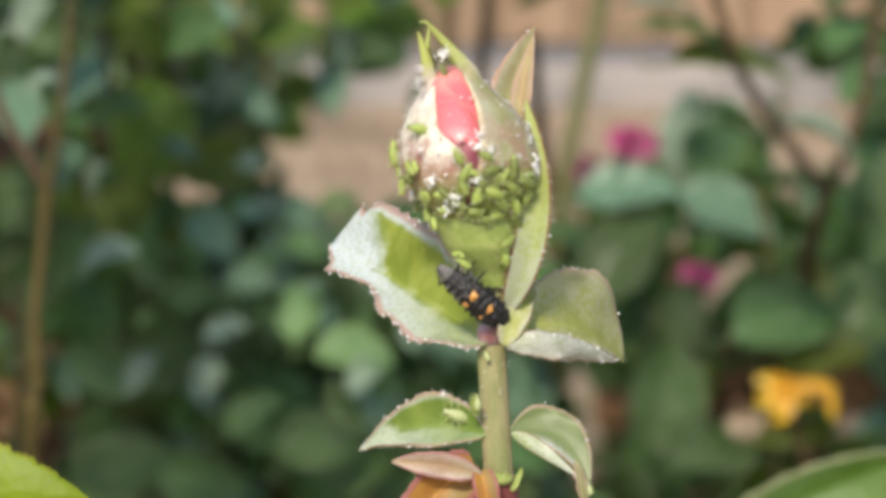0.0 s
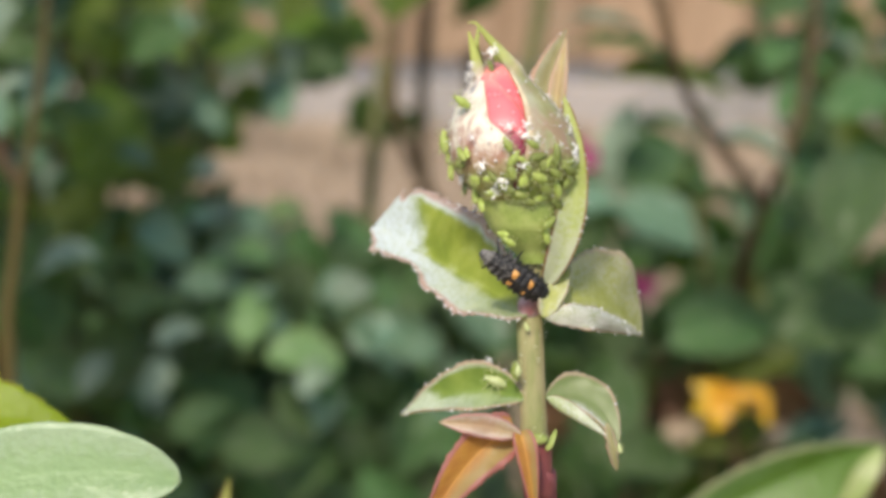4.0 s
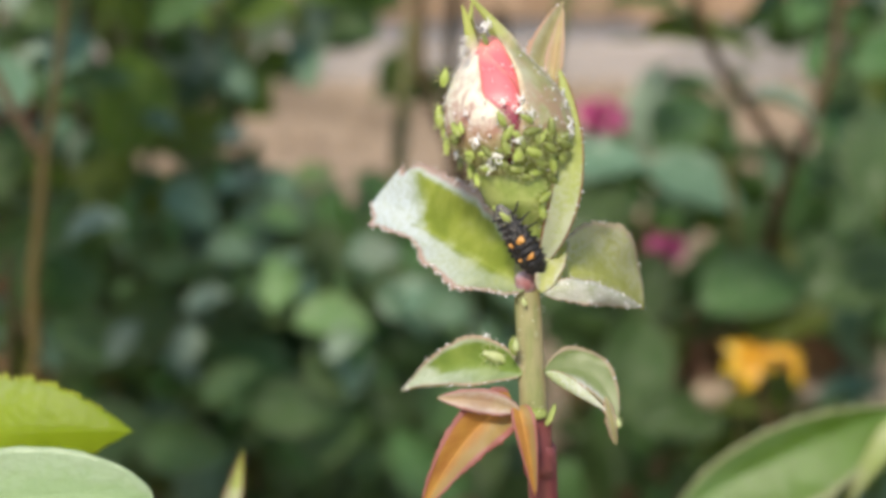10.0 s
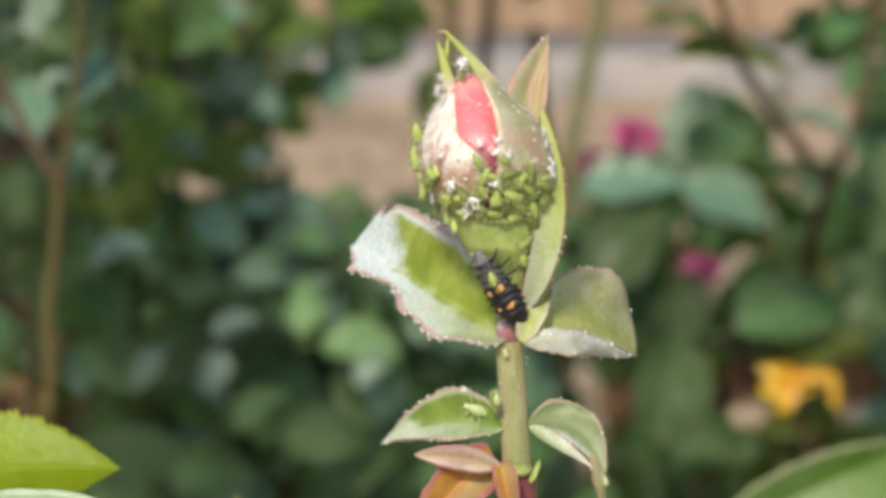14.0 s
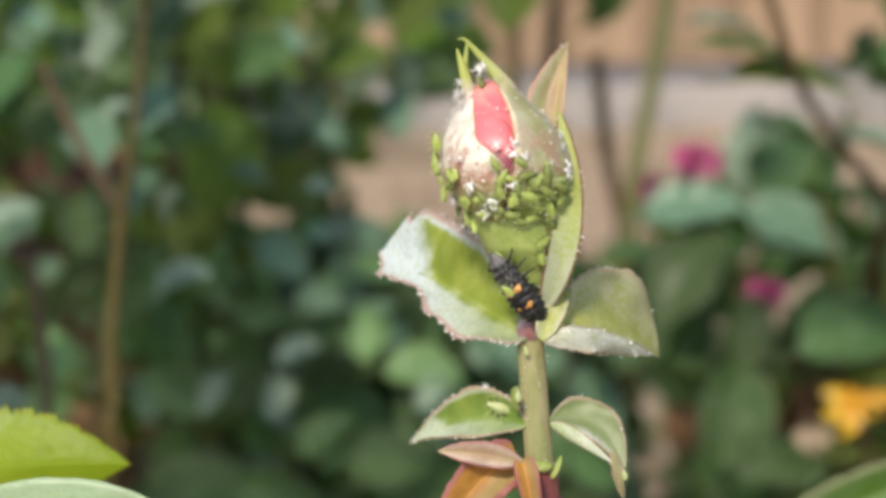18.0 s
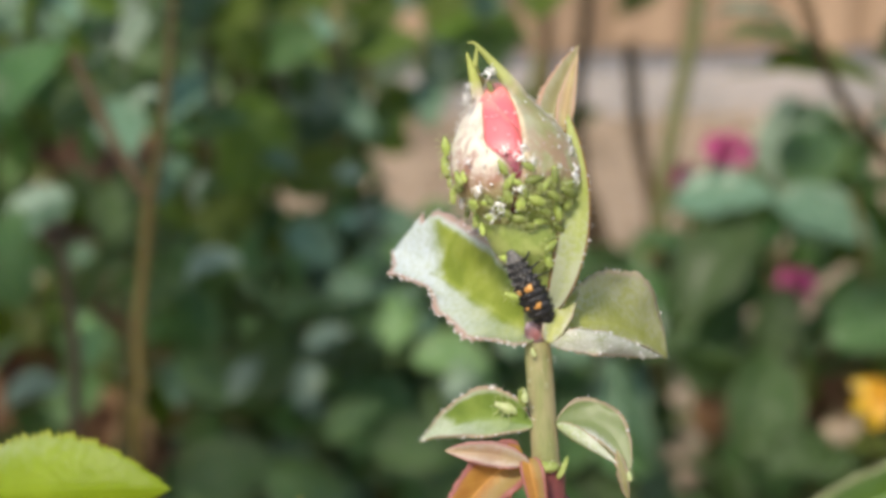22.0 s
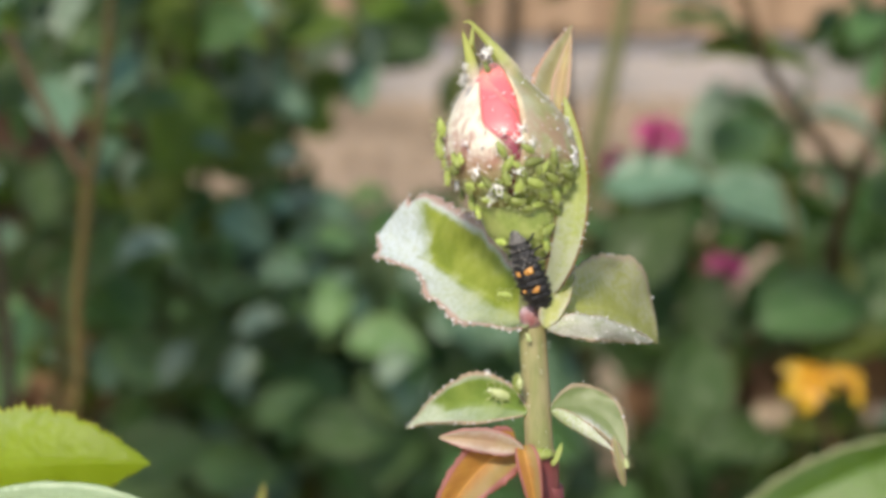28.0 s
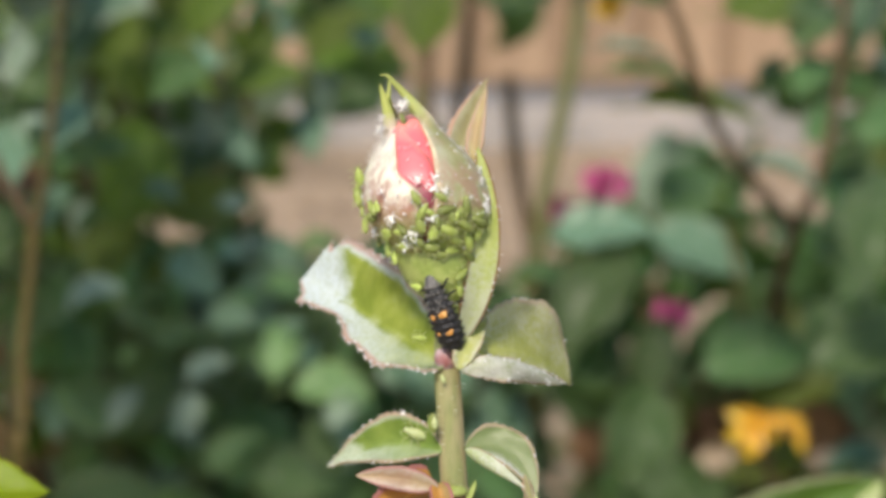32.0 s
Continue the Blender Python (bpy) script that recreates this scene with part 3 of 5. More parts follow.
def build_sepal(rows, tips, material, grow, seed, parent, label):
    """A sepal: rows of (height, left turn, right turn) up the bud, then rows of (a, b, distance, half width) for its free tip."""
    bs = [r[0] for r in rows][::-1]
    ls, rs = [r[1] for r in rows][::-1], [r[2] for r in rows][::-1]
    last = rows[-1][0]
    free = smooth_line(tips, 6)
    bm = bmesh.new()
    lay = bm.verts.layers.float_color.new("leaf")
    grid, cols, n = [], 12, 22
    for i in range(n + 1):
        b = rows[0][0] + (last - rows[0][0]) * i / n
        p0, p1 = lerp(b, bs, ls), lerp(b, bs, rs)
        line = []
        for j in range(cols + 1):
            v = j / cols
            g = (0.988 + (grow - 0.988) * min(1.0, i / n / 0.3)) * (1 + 0.015 * noise.noise(Vector((i * 0.2, v * 4, seed))) + 0.03 * min(1.0, i / n / 0.3) * (2 * v - 1) ** 4 - 0.004 * (1 - abs(2 * v - 1)) * math.cos(v * 40))
            line.append((bud_point(b, p0 + (p1 - p0) * v, g), i / n * 0.7, abs(2 * v - 1)))
        grid.append(line)
    was = RIGHT
    for i, q in enumerate(free):
        c, h = spot(q[0], q[1], q[2]), wide(max(q[3], 0.5), q[2])
        d = (spot(*free[min(i + 1, len(free) - 1)][:3]) - spot(*free[max(i - 1, 0)][:3])).normalized()
        s = d.cross(AHEAD).normalized()
        s = -s if s.dot(was) < 0 else s
        was = s
        grid.append([(c + s * h * (2 * j / cols - 1) + AHEAD * h * 0.5 * (2 * j / cols - 1) ** 2, 0.7 + 0.3 * i / len(free), abs(2 * j / cols - 1)) for j in range(cols + 1)])
    vs = []
    for line in grid:
        row = []
        for co, u, s in line:
            v = bm.verts.new(co)
            v[lay] = (u, s, 0.0, 1)
            row.append(v)
        vs.append(row)
    for r0, r1 in zip(vs, vs[1:]):
        for j in range(cols):
            bm.faces.new((r0[j], r0[j + 1], r1[j + 1], r1[j]))
    bmesh.ops.recalc_face_normals(bm, faces=bm.faces)
    bmesh.ops.solidify(bm, geom=bm.faces[:] + bm.edges[:] + bm.verts[:], thickness=0.0002)
    return part("sepal", bm, material, parent, label)


def hairs(places, parent, low, high, seed, name="hairs", thin=0.000022):
    """Fine white hairs at rows of (place, way out)."""
    bm, rng = bmesh.new(), random.Random(seed)
    for p, w in places:
        d = (w + Vector((rng.uniform(-1, 1), rng.uniform(-1, 1), rng.uniform(-1, 1))) * 0.5).normalized()
        L = rng.uniform(low, high)
        tube(bm, [(*(p - d * 0.00005), thin), (*(p + d * L * 0.6), thin * 0.8), (*(p + d * L), thin * 0.4)], 3)
    ob = part(name, bm, M_HAIR, parent, "tiny white hairs and powdery specks")
    ob["kind"] = "stuff"
    return ob


def crumbs(places, parent, seed):
    """Powdery white crumbs and droplets sitting at rows of (place, way out)."""
    bm, rng = bmesh.new(), random.Random(seed)
    for p, w in places:
        s = rng.choice((0.00004, 0.00005, 0.00007, 0.00012))
        c = p + w * s * 0.4
        ring = [bm.verts.new(c + s * (math.cos(k * 1.0472) * RIGHT * rng.uniform(0.9, 1.5) + math.sin(k * 1.0472) * UP)) for k in range(6)]
        for tip in (bm.verts.new(c - AHEAD * s), bm.verts.new(c + AHEAD * s)):
            for k in range(6):
                bm.faces.new((ring[k], ring[(k + 1) % 6], tip))
    ob = part("bloom_dust", bm, M_HAIR, parent, "powdery white crumbs on the leaf rims")
    ob["kind"] = "stuff"
    return ob


def rim_places(ob, parent, count, seed, from_s=0.97):
    me, rng, out = ob.data, random.Random(seed), []
    at = me.attributes["leaf"].data
    o = origin_of(parent)
    ids = [i for i in range(len(me.vertices)) if at[i].color[1] > from_s]
    for _ in range(count):
        v = me.vertices[rng.choice(ids)]
        j = Vector((rng.uniform(-1, 1), rng.uniform(-1, 1), rng.uniform(-1, 1))) * 0.00012
        out.append((v.co + o + j, (v.normal - AHEAD * 0.6 + UP * 0.2).normalized()))
    return out


def build_rose():
    rose = thing("rose", spot(905, 1000, 0.158), "upright rose stem with a half-open pink bud covered in aphids", "rose")
    line = [(*spot(a, b, d), wide(r, d)) for a, b, d, r in (
        (877, 498, 0.1550, 26), (868, 570, 0.1556, 24), (872, 660, 0.1562, 26), (878, 760, 0.1568, 26), (882, 838, 0.1572, 27), (884, 850, 0.1573, 29))]
    part("stem", tube(bmesh.new(), smooth_line(line, 8), 18, 0.03), M_STEM, rose, "green and reddish rose stem")
    low = [(*spot(887, 849, 0.1573), wide(31, 0.157)), (*spot(889, 880, 0.1575), wide(30, 0.157)), (*spot(893, 960, 0.158), wide(29, 0.157)), (*spot(910, 1150, 0.162), wide(30, 0.157))]
    p = Vector(low[-1][:3])
    for k, z in enumerate((0.45, 0.28, 0.12, -0.02)):
        low.append((p.x + 0.006 * (k + 1), p.y + 0.004 * (k + 1) ** 1.5, z, 0.0016 + 0.0005 * k))
    part("lower_stem", tube(bmesh.new(), smooth_line(low, 8), 16, 0.03), M_STEM_RED, rose, "dark red lower stem")

    # hip under the bud
    def hip(u, v):
        b = 372 + (508 - 372) * u
        return bud_point(b, 360 * v, 0.985 + 0.012 * noise.noise(Vector((u * 4, math.sin(v * 6.28) * 2, math.cos(v * 6.28) * 2))))

    part("hip", skin(bmesh.new(), 22, 28, hip, True), M_HIP, rose, "rounded green rose hip below the bud")
    bm = bmesh.new()
    ball(bm, spot(868, 590, 0.1552), wide(25, 0.155), wide(24, 0.155), wide(27, 0.155))
    part("joint", bm, M_NODE, rose, "dark red and pink swollen joint below the hip, lilac highlight painted on")
    # small ring and green bud at the lower joint
    bm = bmesh.new()
    ball(bm, spot(880, 848, 0.1560), wide(30, 0.156), wide(20, 0.156), wide(11, 0.156))
    part("joint", bm, M_HIP, rose, "pale green swollen joint")

    build_petal(-95, 75, 0.90, 118, 1, rose)
    build_petal(25, 190, 0.94, 114, 2, rose)
    build_petal(-150, 12, 0.955, 122, 3, rose)
    build_petal(150, 280, 0.93, 118, 4, rose)

    s1 = build_sepal([(388, -78, -20), (340, -98, -8), (290, -108, -1), (262, -108, -12), (240, -107, -24), (190, -104, -29), (160, -96, -38)],
                     [(762, 146, 0.1531, 14), (758, 124, 0.1529, 12), (753, 102, 0.1529, 9), (747, 80, 0.153, 6), (740, 57, 0.153, 1.5)], M_SEPAL_ROSY, 1.0, 1, rose, "pale rosy green sepal, sunlit")
    s2 = build_sepal([(388, -14, 55), (340, -2, 74), (290, 6, 80), (240, 11, 82), (190, 16, 82), (160, 18, 79), (145, 17, 72)],
                     [(832, 128, 0.1522, 14), (812, 103, 0.1535, 11), (789, 77, 0.154, 8), (767, 53, 0.154, 5), (754, 40, 0.154, 2.8), (741, 40, 0.154, 1.2)], M_SEPAL, 1.03, 2, rose, "olive green sepal with a long thin tip")
    build_sepal([(388, 60, 130), (330, 70, 150), (240, 78, 150), (190, 85, 140)], [(892, 184, 0.157, 9), (886, 176, 0.1568, 6), (880, 168, 0.1565, 2)], M_SEPAL, 0.99, 3, rose, "olive green sepal")
    build_sepal([(388, 120, 200), (330, 125, 215), (240, 130, 215), (170, 140, 205)], [(815, 120, 0.1575, 14), (800, 100, 0.157, 7), (790, 88, 0.157, 2)], M_SEPAL, 0.975, 4, rose, "olive green sepal")
    build_sepal([(388, 200, 280), (330, 198, 268), (240, 200, 262), (170, 205, 258)], [(768, 122, 0.1555, 10), (757, 90, 0.1532, 6), (758, 66, 0.153, 4), (760, 46, 0.153, 1.5)], M_SEPAL, 0.965, 5, rose, "olive green sepal with a forked tip")

    # leafy sepals and bracts
    leafy = part("leafy_sepal", blade(spot(897, 556, 0.1541), spot(954, 376, 0.1516), spot(930, 178, 0.1548), RIGHT - 0.15 * AHEAD, wide(38, 0.154), wide(22, 0.154), 4, 14, 0.72, 0.7, 26, 0.03, 0.25, 30, 6, seed=11), M_SEPAL_LEAF, rose, "tall yellow-green leafy sepal with a red rim")
    back = part("leafy_sepal", blade(spot(896, 225, 0.160), spot(910, 140, 0.161), spot(947, 46, 0.1640), RIGHT, wide(36, 0.161), wide(24, 0.161), 10, 25, 0.72, 0.95, 14, 0.08, 0.4, 30, 5, seed=12), M_SEPAL_BACK, rose, "pointed brownish leafy sepal behind the bud")
    part("leafy_sepal", blade(spot(920, 215, 0.1590), spot(926, 150, 0.1595), spot(945, 62, 0.1625), RIGHT, wide(17, 0.16), wide(20, 0.16), 10, 40, 0.75, 0.9, 0, 0.0, 0.3, 24, 4, seed=22), M_SEPAL_FOLD, rose, "narrow orange-pink folded edge of a sepal")
    l1 = part("bract_leaf", blade(spot(868, 600, 0.1545), spot(748, 527, 0.1625), spot(592, 428, 0.1735), UP + 0.55 * RIGHT + 0.35 * AHEAD, wide(100, 0.163), wide(104, 0.163), 8, 12, 1.8, 0.58, 17, 0.05, 0.6, 60, 8, seed=13, cup=0.3, ragged=0.16,
              form_left=((0, 0.2), (0.08, 0.42), (0.35, 0.74), (0.55, 0.66), (0.73, 0.34), (0.80, 0.38), (0.90, 0.52), (0.93, 0.30), (0.96, 0.24), (1, 0.10)), form_right=((0, 0.2), (0.25, 0.62), (0.5, 0.97), (0.75, 1.05), (0.86, 1.02), (0.90, 0.88), (0.925, 0.60), (0.95, 0.78), (0.975, 0.45), (1, 0.05))), M_BRACT, rose, "cupped bract leaf with a white powdery bloom")
    l2 = part("bract_leaf", blade(spot(888, 592, 0.1535), spot(1005, 578, 0.1583), spot(1104, 640, 0.1675), -UP - 0.6 * AHEAD, wide(109, 0.160), wide(46, 0.160), 2, 0, 1.0, 0.6, 17, 0.04, 0.4, 40, 8, seed=14, cup=0.25, ragged=0.08, form_left=((0, 0.08), (0.15, 0.30), (0.35, 0.72), (0.5, 0.95), (0.65, 0.90), (0.8, 0.68), (0.93, 0.34), (1, 0.06)),
              form_right=((0, 0.2), (0.1, 0.7), (0.3, 0.92), (0.5, 0.85), (0.72, 0.5), (0.88, 0.22), (1, 0.05))), M_BRACT_OLIVE, rose, "drooping olive-green bract leaf with a reddish rim")
    roll = part("rolled_edge", blade(spot(892, 612, 0.1528), spot(990, 606, 0.1532), spot(1094, 640, 0.1605), -UP - 0.3 * AHEAD, wide(22, 0.157), wide(30, 0.157), -14, -12, 0.85, 0.7, 19, 0.07, 0.5, 44, 6, seed=24, cup=-0.3, ragged=0.18), M_POWDER, rose, "white powdery rolled edge of the bract leaf")
    part("bract_lobe", blade(spot(892, 614, 0.1526), spot(914, 566, 0.1532), spot(948, 512, 0.1556), RIGHT, wide(24, 0.154), wide(22, 0.154), 6, 18, 0.9, 0.7, 7, 0.05, 0.4, 22, 4, seed=25, ragged=0.1), M_BRACT_OLIVE, rose, "small yellow-green lobe with a pale edge")
    l3 = part("bract_leaf", blade(spot(862, 772, 0.1560), spot(752, 756, 0.161), spot(636, 800, 0.1665), UP + 0.1 * RIGHT + 0.4 * AHEAD, wide(46, 0.162), wide(54, 0.162), 8, 12, 0.72, 1.0, 17, 0.05, 0.35, 36, 7, seed=15, cup=0.3, ragged=0.08), M_BRACT_LOW, rose, "small boat-shaped green leaf with a pale edge")
    l4 = part("bract_leaf", blade(spot(903, 768, 0.1560), spot(985, 768, 0.1560), spot(1044, 858, 0.1540), -UP - 0.4 * RIGHT - 0.5 * AHEAD, wide(43, 0.158), wide(32, 0.158), 6, 0, 0.85, 0.85, 15, 0.04, 0.3, 32, 7, seed=16, cup=0.08, ragged=0.08), M_BRACT_DIM, rose, "small drooping grey-green leaf")
    part("folded_edge", blade(spot(904, 768, 0.1552), spot(958, 799, 0.1545), spot(1024, 846, 0.1537), -UP - 0.4 * RIGHT, wide(16, 0.156), wide(12, 0.156), -10, -10, 0.7, 0.8, 9, 0.05, 0.3, 22, 4, seed=26, cup=-0.2), M_FOLD_PALE, rose, "pale folded edge of the small drooping leaf")
    part("curled_tip", blade(spot(1020, 815, 0.1537), spot(1032, 862, 0.1534), spot(1041, 912, 0.1538), RIGHT + 0.5 * UP, wide(15, 0.154), wide(10, 0.154), 35, 25, 1.0, 0.6, 9, 0.10, 0.9, 24, 4, seed=27, ragged=0.3), M_SEPAL_BACK, rose, "dry twisted leaf tip, yellow-green at its end")
    part("young_leaf", blade(spot(842, 830, 0.1556), spot(754, 894, 0.1550), spot(664, 1035, 0.155), -RIGHT + 0.7 * UP, wide(52, 0.155), wide(52, 0.155), 10, 14, 0.54, 0.62, 18, 0.05, 0.35, 32, 6, seed=17, cup=0.2), M_RED_LEAF, rose, "young red and orange leaf hanging down")
    part("young_leaf", blade(spot(856, 844, 0.1544), spot(778, 824, 0.1538), spot(692, 818, 0.154), UP, wide(24, 0.157), wide(25, 0.157), 10, 10, 0.9, 0.75, 12, 0.06, 0.4, 20, 4, seed=18), M_RED_STALK, rose, "young brownish red leaflet")
    part("young_leaf", blade(spot(849, 834, 0.1545), spot(864, 892, 0.1535), spot(884, 1010, 0.1545), -RIGHT, wide(24, 0.154), wide(20, 0.154), 15, 20, 0.6, 0.7, 14, 0.03, 0.2, 22, 5, seed=19), M_RED_LEAF, rose, "young red leaf folded along the stem")
    part("stipule", blade(spot(905, 872, 0.1560), spot(917, 850, 0.156), spot(924, 826, 0.1565), RIGHT, wide(5, 0.156), wide(4, 0.156), 20, 20, 0.7, 0.8, 0, 0, 0.2, 14, 3, seed=20), M_HIP, rose, "thin green stipule")
    part("stipule", blade(spot(848, 735, 0.1550), spot(838, 715, 0.1545), spot(843, 696, 0.154), RIGHT, wide(8, 0.155), wide(7, 0.155), 20, 20, 0.7, 0.8, 0, 0, 0.2, 14, 3, seed=21), M_HIP, rose, "tiny green leaf bud on the stem")

    rng = random.Random(8)
    rim = rim_places(l1, rose, 230, 1, 0.93) + rim_places(l2, rose, 34, 2) + rim_places(roll, rose, 150, 12, 0.3) + rim_places(l3, rose, 46, 3) + rim_places(l4, rose, 24, 4) + rim_places(leafy, rose, 50, 5, 0.9) + rim_places(back, rose, 22, 6)
    specks = []
    for _ in range(170):
        b, phi = rng.choice((rng.uniform(130, 390), rng.uniform(240, 390))), rng.uniform(-80, 88)
        p = bud_point(b, phi, 1.045)
        specks.append((p, (p - spot(lerp(b, B_ROW, B_AXIS), b, BUD_D)).normalized()))
    crumbs(rim + specks, rose, 5)
    fuzz = []
    for _ in range(190):
        b = rng.choice((rng.uniform(120, 210), rng.uniform(210, 380)))
        phi = rng.choice((rng.uniform(-108, -70), rng.uniform(60, 95), rng.uniform(-100, 90)))
        p = bud_point(b, phi, 1.02)
        fuzz.append((p, (p - spot(lerp(b, B_ROW, B_AXIS), b, BUD_D)).normalized()))
    hairs(fuzz, rose, 0.0002, 0.0007, 6)
    hairs(rim_places(l1, rose, 130, 21, 0.95) + rim_places(roll, rose, 70, 22, 0.8) + rim_places(l3, rose, 60, 23) + rim_places(leafy, rose, 60, 24) + rim_places(back, rose, 30, 25), rose, 0.00012, 0.0004, 26)
    fluff = []
    for _ in range(34):
        b = rng.choice((rng.uniform(105, 215), rng.uniform(135, 160)))
        fluff.append((spot(lerp(b, [105, 160, 215], [746, 741, 722]) + rng.uniform(-5, 9), b, 0.1512), (-RIGHT + rng.uniform(-0.6, 0.6) * UP).normalized()))
    hairs(fluff, rose, 0.0002, 0.0007, 9, thin=0.00004)
    prick = []
    for _ in range(18):
        b, phi = rng.uniform(600, 840), rng.uniform(-100, 100)
        i = lerp(b, [498, 570, 660, 760, 838], [877, 868, 873, 880, 885])
        w = math.sin(radians(phi)) * RIGHT - math.cos(radians(phi)) * AHEAD
        prick.append((spot(i, b, 0.1563) + wide(28, 0.156) * w, w))
    hairs(prick, rose, 0.0001, 0.00035, 7, thin=0.00005)
    return rose


# ---- insects ----
def build_aphid():
    """An aphid, head along +Y, its back along +Z, one millimetre long."""
    a = thing("aphid", (0, 0, 0), "tiny plump yellow-green aphid on the rose bud", "aphid", "aphids on the bud")
    bm = bmesh.new()
    bmesh.ops.create_uvsphere(bm, u_segments=12, v_segments=9, radius=1)
    for v in bm.verts:
        x, y, z = v.co
        w = 0.25 * (1 - 0.45 * max(0, y) ** 1.3) * (1 + 0.05 * math.cos(y * 14))
        v.co = Vector((x * w, y * 0.55, z * (0.24 if z > 0 else 0.14) + 0.13)) * 0.001
    part("body", bm, M_APHID, a, local=True)
    bm = ball(bmesh.new(), (0, 0.00048, 0.00013), 0.00015, 0.00011, 0.00012, seg=8, rings=6)
    part("head", bm, M_APHID, a, local=True)
    for s in (-1, 1):
        part("eye", ball(bmesh.new(), (s * 0.00012, 0.00052, 0.00016), 0.00003, 0.00003, 0.00003, seg=6, rings=4), M_APHID_EYE, a, local=True)
        part("antenna", tube(bmesh.new(), [(s * 0.00006, 0.00056, 0.00024, 0.000018), (s * 0.0002, 0.0007, 0.0003, 0.000014), (s * 0.00042, 0.0004, 0.0003, 0.000008)], 3), M_APHID_LEG, a, local=True)
        part("cornicle", tube(bmesh.new(), [(s * 0.00015, -0.00032, 0.00032, 0.000025), (s * 0.00018, -0.00055, 0.0004, 0.00002)], 4), M_APHID_LEG, a, local=True)
        for y, o in ((0.00025, 0.00025), (0.00005, 0.0), (-0.0001, -0.0003)):
            part("leg", tube(bmesh.new(), [(s * 0.00018, y, 0.00015, 0.00003), (s * 0.00042, y + o * 0.6, 0.00024, 0.000022), (s * 0.0006, y + o, 0.0, 0.000014)], 3), M_APHID_LEG, a, local=True)
    return a


def stand(p, out_way, turn, size):
    """A pose on a skin: +Z along out_way, +Y turned by degrees from upright, seen from the front (anticlockwise)."""
    z = out_way.normalized()
    y = (UP - UP.dot(z) * z).normalized()
    x = y.cross(z)
    m = Matrix((x, y, z)).transposed().to_4x4()
    return Matrix.Translation(p) @ m @ pose(0, 0, 0, 0, 0, turn) @ Matrix.Scale(size, 4)


def put_copy(first, m, taken):
    if not taken:
        first.matrix_basis = m
        return first
    c = copy_thing(first, Matrix.Translation(m.translation) @ m.to_quaternion().to_matrix().to_4x4())
    c.scale = m.to_scale()
    return c


# places by bearing, turn and length in millimetres
APHIDS = ((695, 275, 10, 1.9), (713, 330, 12, 1.5), (727, 362, 40, 1.3), (764, 378, 5, 1.4), (812, 286, 30, 1.3), (823, 312, -30, 1.4), (820, 335, 20, 1.5),
          (865, 308, -75, 1.5), (856, 284, 60, 1.2), (901, 302, 5, 1.5), (868, 345, 70, 1.7), (838, 378, 85, 1.6), (812, 365, 60, 1.7), (898, 336, 60, 1.5), (850, 330, 10, 1.2))
APHIDS += ((925, 330, 70, 1.8), (880, 362, 50, 1.5), (905, 365, 20, 1.6), (932, 380, 80, 1.2), (918, 420, 60, 1.5), (893, 430, -50, 1.4), (890, 455, 10, 1.4), (815, 452, 80, 1.2))
APHIDS += ((787, 128, 30, 0.9), (742, 300, 20, 1.0), (700, 305, 5, 1.0))
APHIDS += ((842, 350, -20, 1.3), (788, 345, 40, 1.2), (775, 395, 20, 1.3), (925, 350, -40, 1.4), (885, 318, -30, 1.2), (760, 352, 70, 1.1), (856, 392, 85, 1.2), (908, 395, 60, 1.3))


def build_aphids():
    first = build_aphid()
    rng = random.Random(21)
    for k, (a, b, turn, size) in enumerate(APHIDS):
        p, w = bud_over(a, b, 1.03)
        if a < 705 or a > 915 and b > 400:
            w = (w - 0.6 * AHEAD).normalized()
        put_copy(first, stand(p, w, turn, size * 1.12), k)
    for k in range(18):
        b = rng.uniform(300, 396)
        phi = rng.uniform(-68, 74)
        p = bud_point(b, phi, 1.03)
        w = p - spot(lerp(b, B_ROW, B_AXIS), b, BUD_D)
        put_copy(first, stand(p, w, rng.uniform(-90, 90), rng.uniform(1.0, 1.6)), 1)
    # two on the leaves
    for a, b, d, turn, size in ((808, 737, 0.1579, 70, 2.1), (1044, 868, 0.1528, 10, 0.9), (862, 632, 0.1545, 20, 0.9), (845, 715, 0.1545, 5, 1.3)):
        c = put_copy(first, stand(spot(a, b, d), -AHEAD + 0.3 * UP, turn, size), 1)
        c["label"] = "tiny pale green aphid on a rose leaf"
        for o in c.children:
            if o.name.startswith(("body", "head")):
                o.data = o.data.copy()
                o.data.materials[0] = M_APHID_PALE
    return first


# the crawling aphid: seconds, bearing, turn
CRAWL = ((0, 822, 468, 0.1512, 60), (10, 822, 468, 0.1512, 50), (11.5, 834, 486, 0.1503, 20), (13, 841, 493, 0.1499, 10), (14.5, 836, 497, 0.1499, 25), (16.5, 835, 505, 0.1499, 40),
         (19, 829, 524, 0.1502, 60), (22, 826, 524, 0.1502, 70), (25, 818, 548, 0.1512, 80), (32, 818, 552, 0.1514, 80))


# the aphid that climbs round the bud: seconds, bearing, distance, turn
CLIMB = ((0, 741, 229, 0.1503, 80), (2, 737, 216, 0.1505, 75), (3.5, 729, 200, 0.1510, 60), (5.5, 719, 190, 0.1520, 40), (7, 710, 196, 0.1530, 20), (8, 702, 200, 0.1535, -15), (9, 705, 196, 0.1535, -20), (10, 706, 198, 0.1535, -10),
         (11, 707, 201, 0.1535, 0), (12, 705, 207, 0.1535, 5), (13, 703, 217, 0.1535, 8), (14.5, 700, 229, 0.1535, 8), (17, 699, 236, 0.1533, 6), (32, 700, 238, 0.1533, 10))


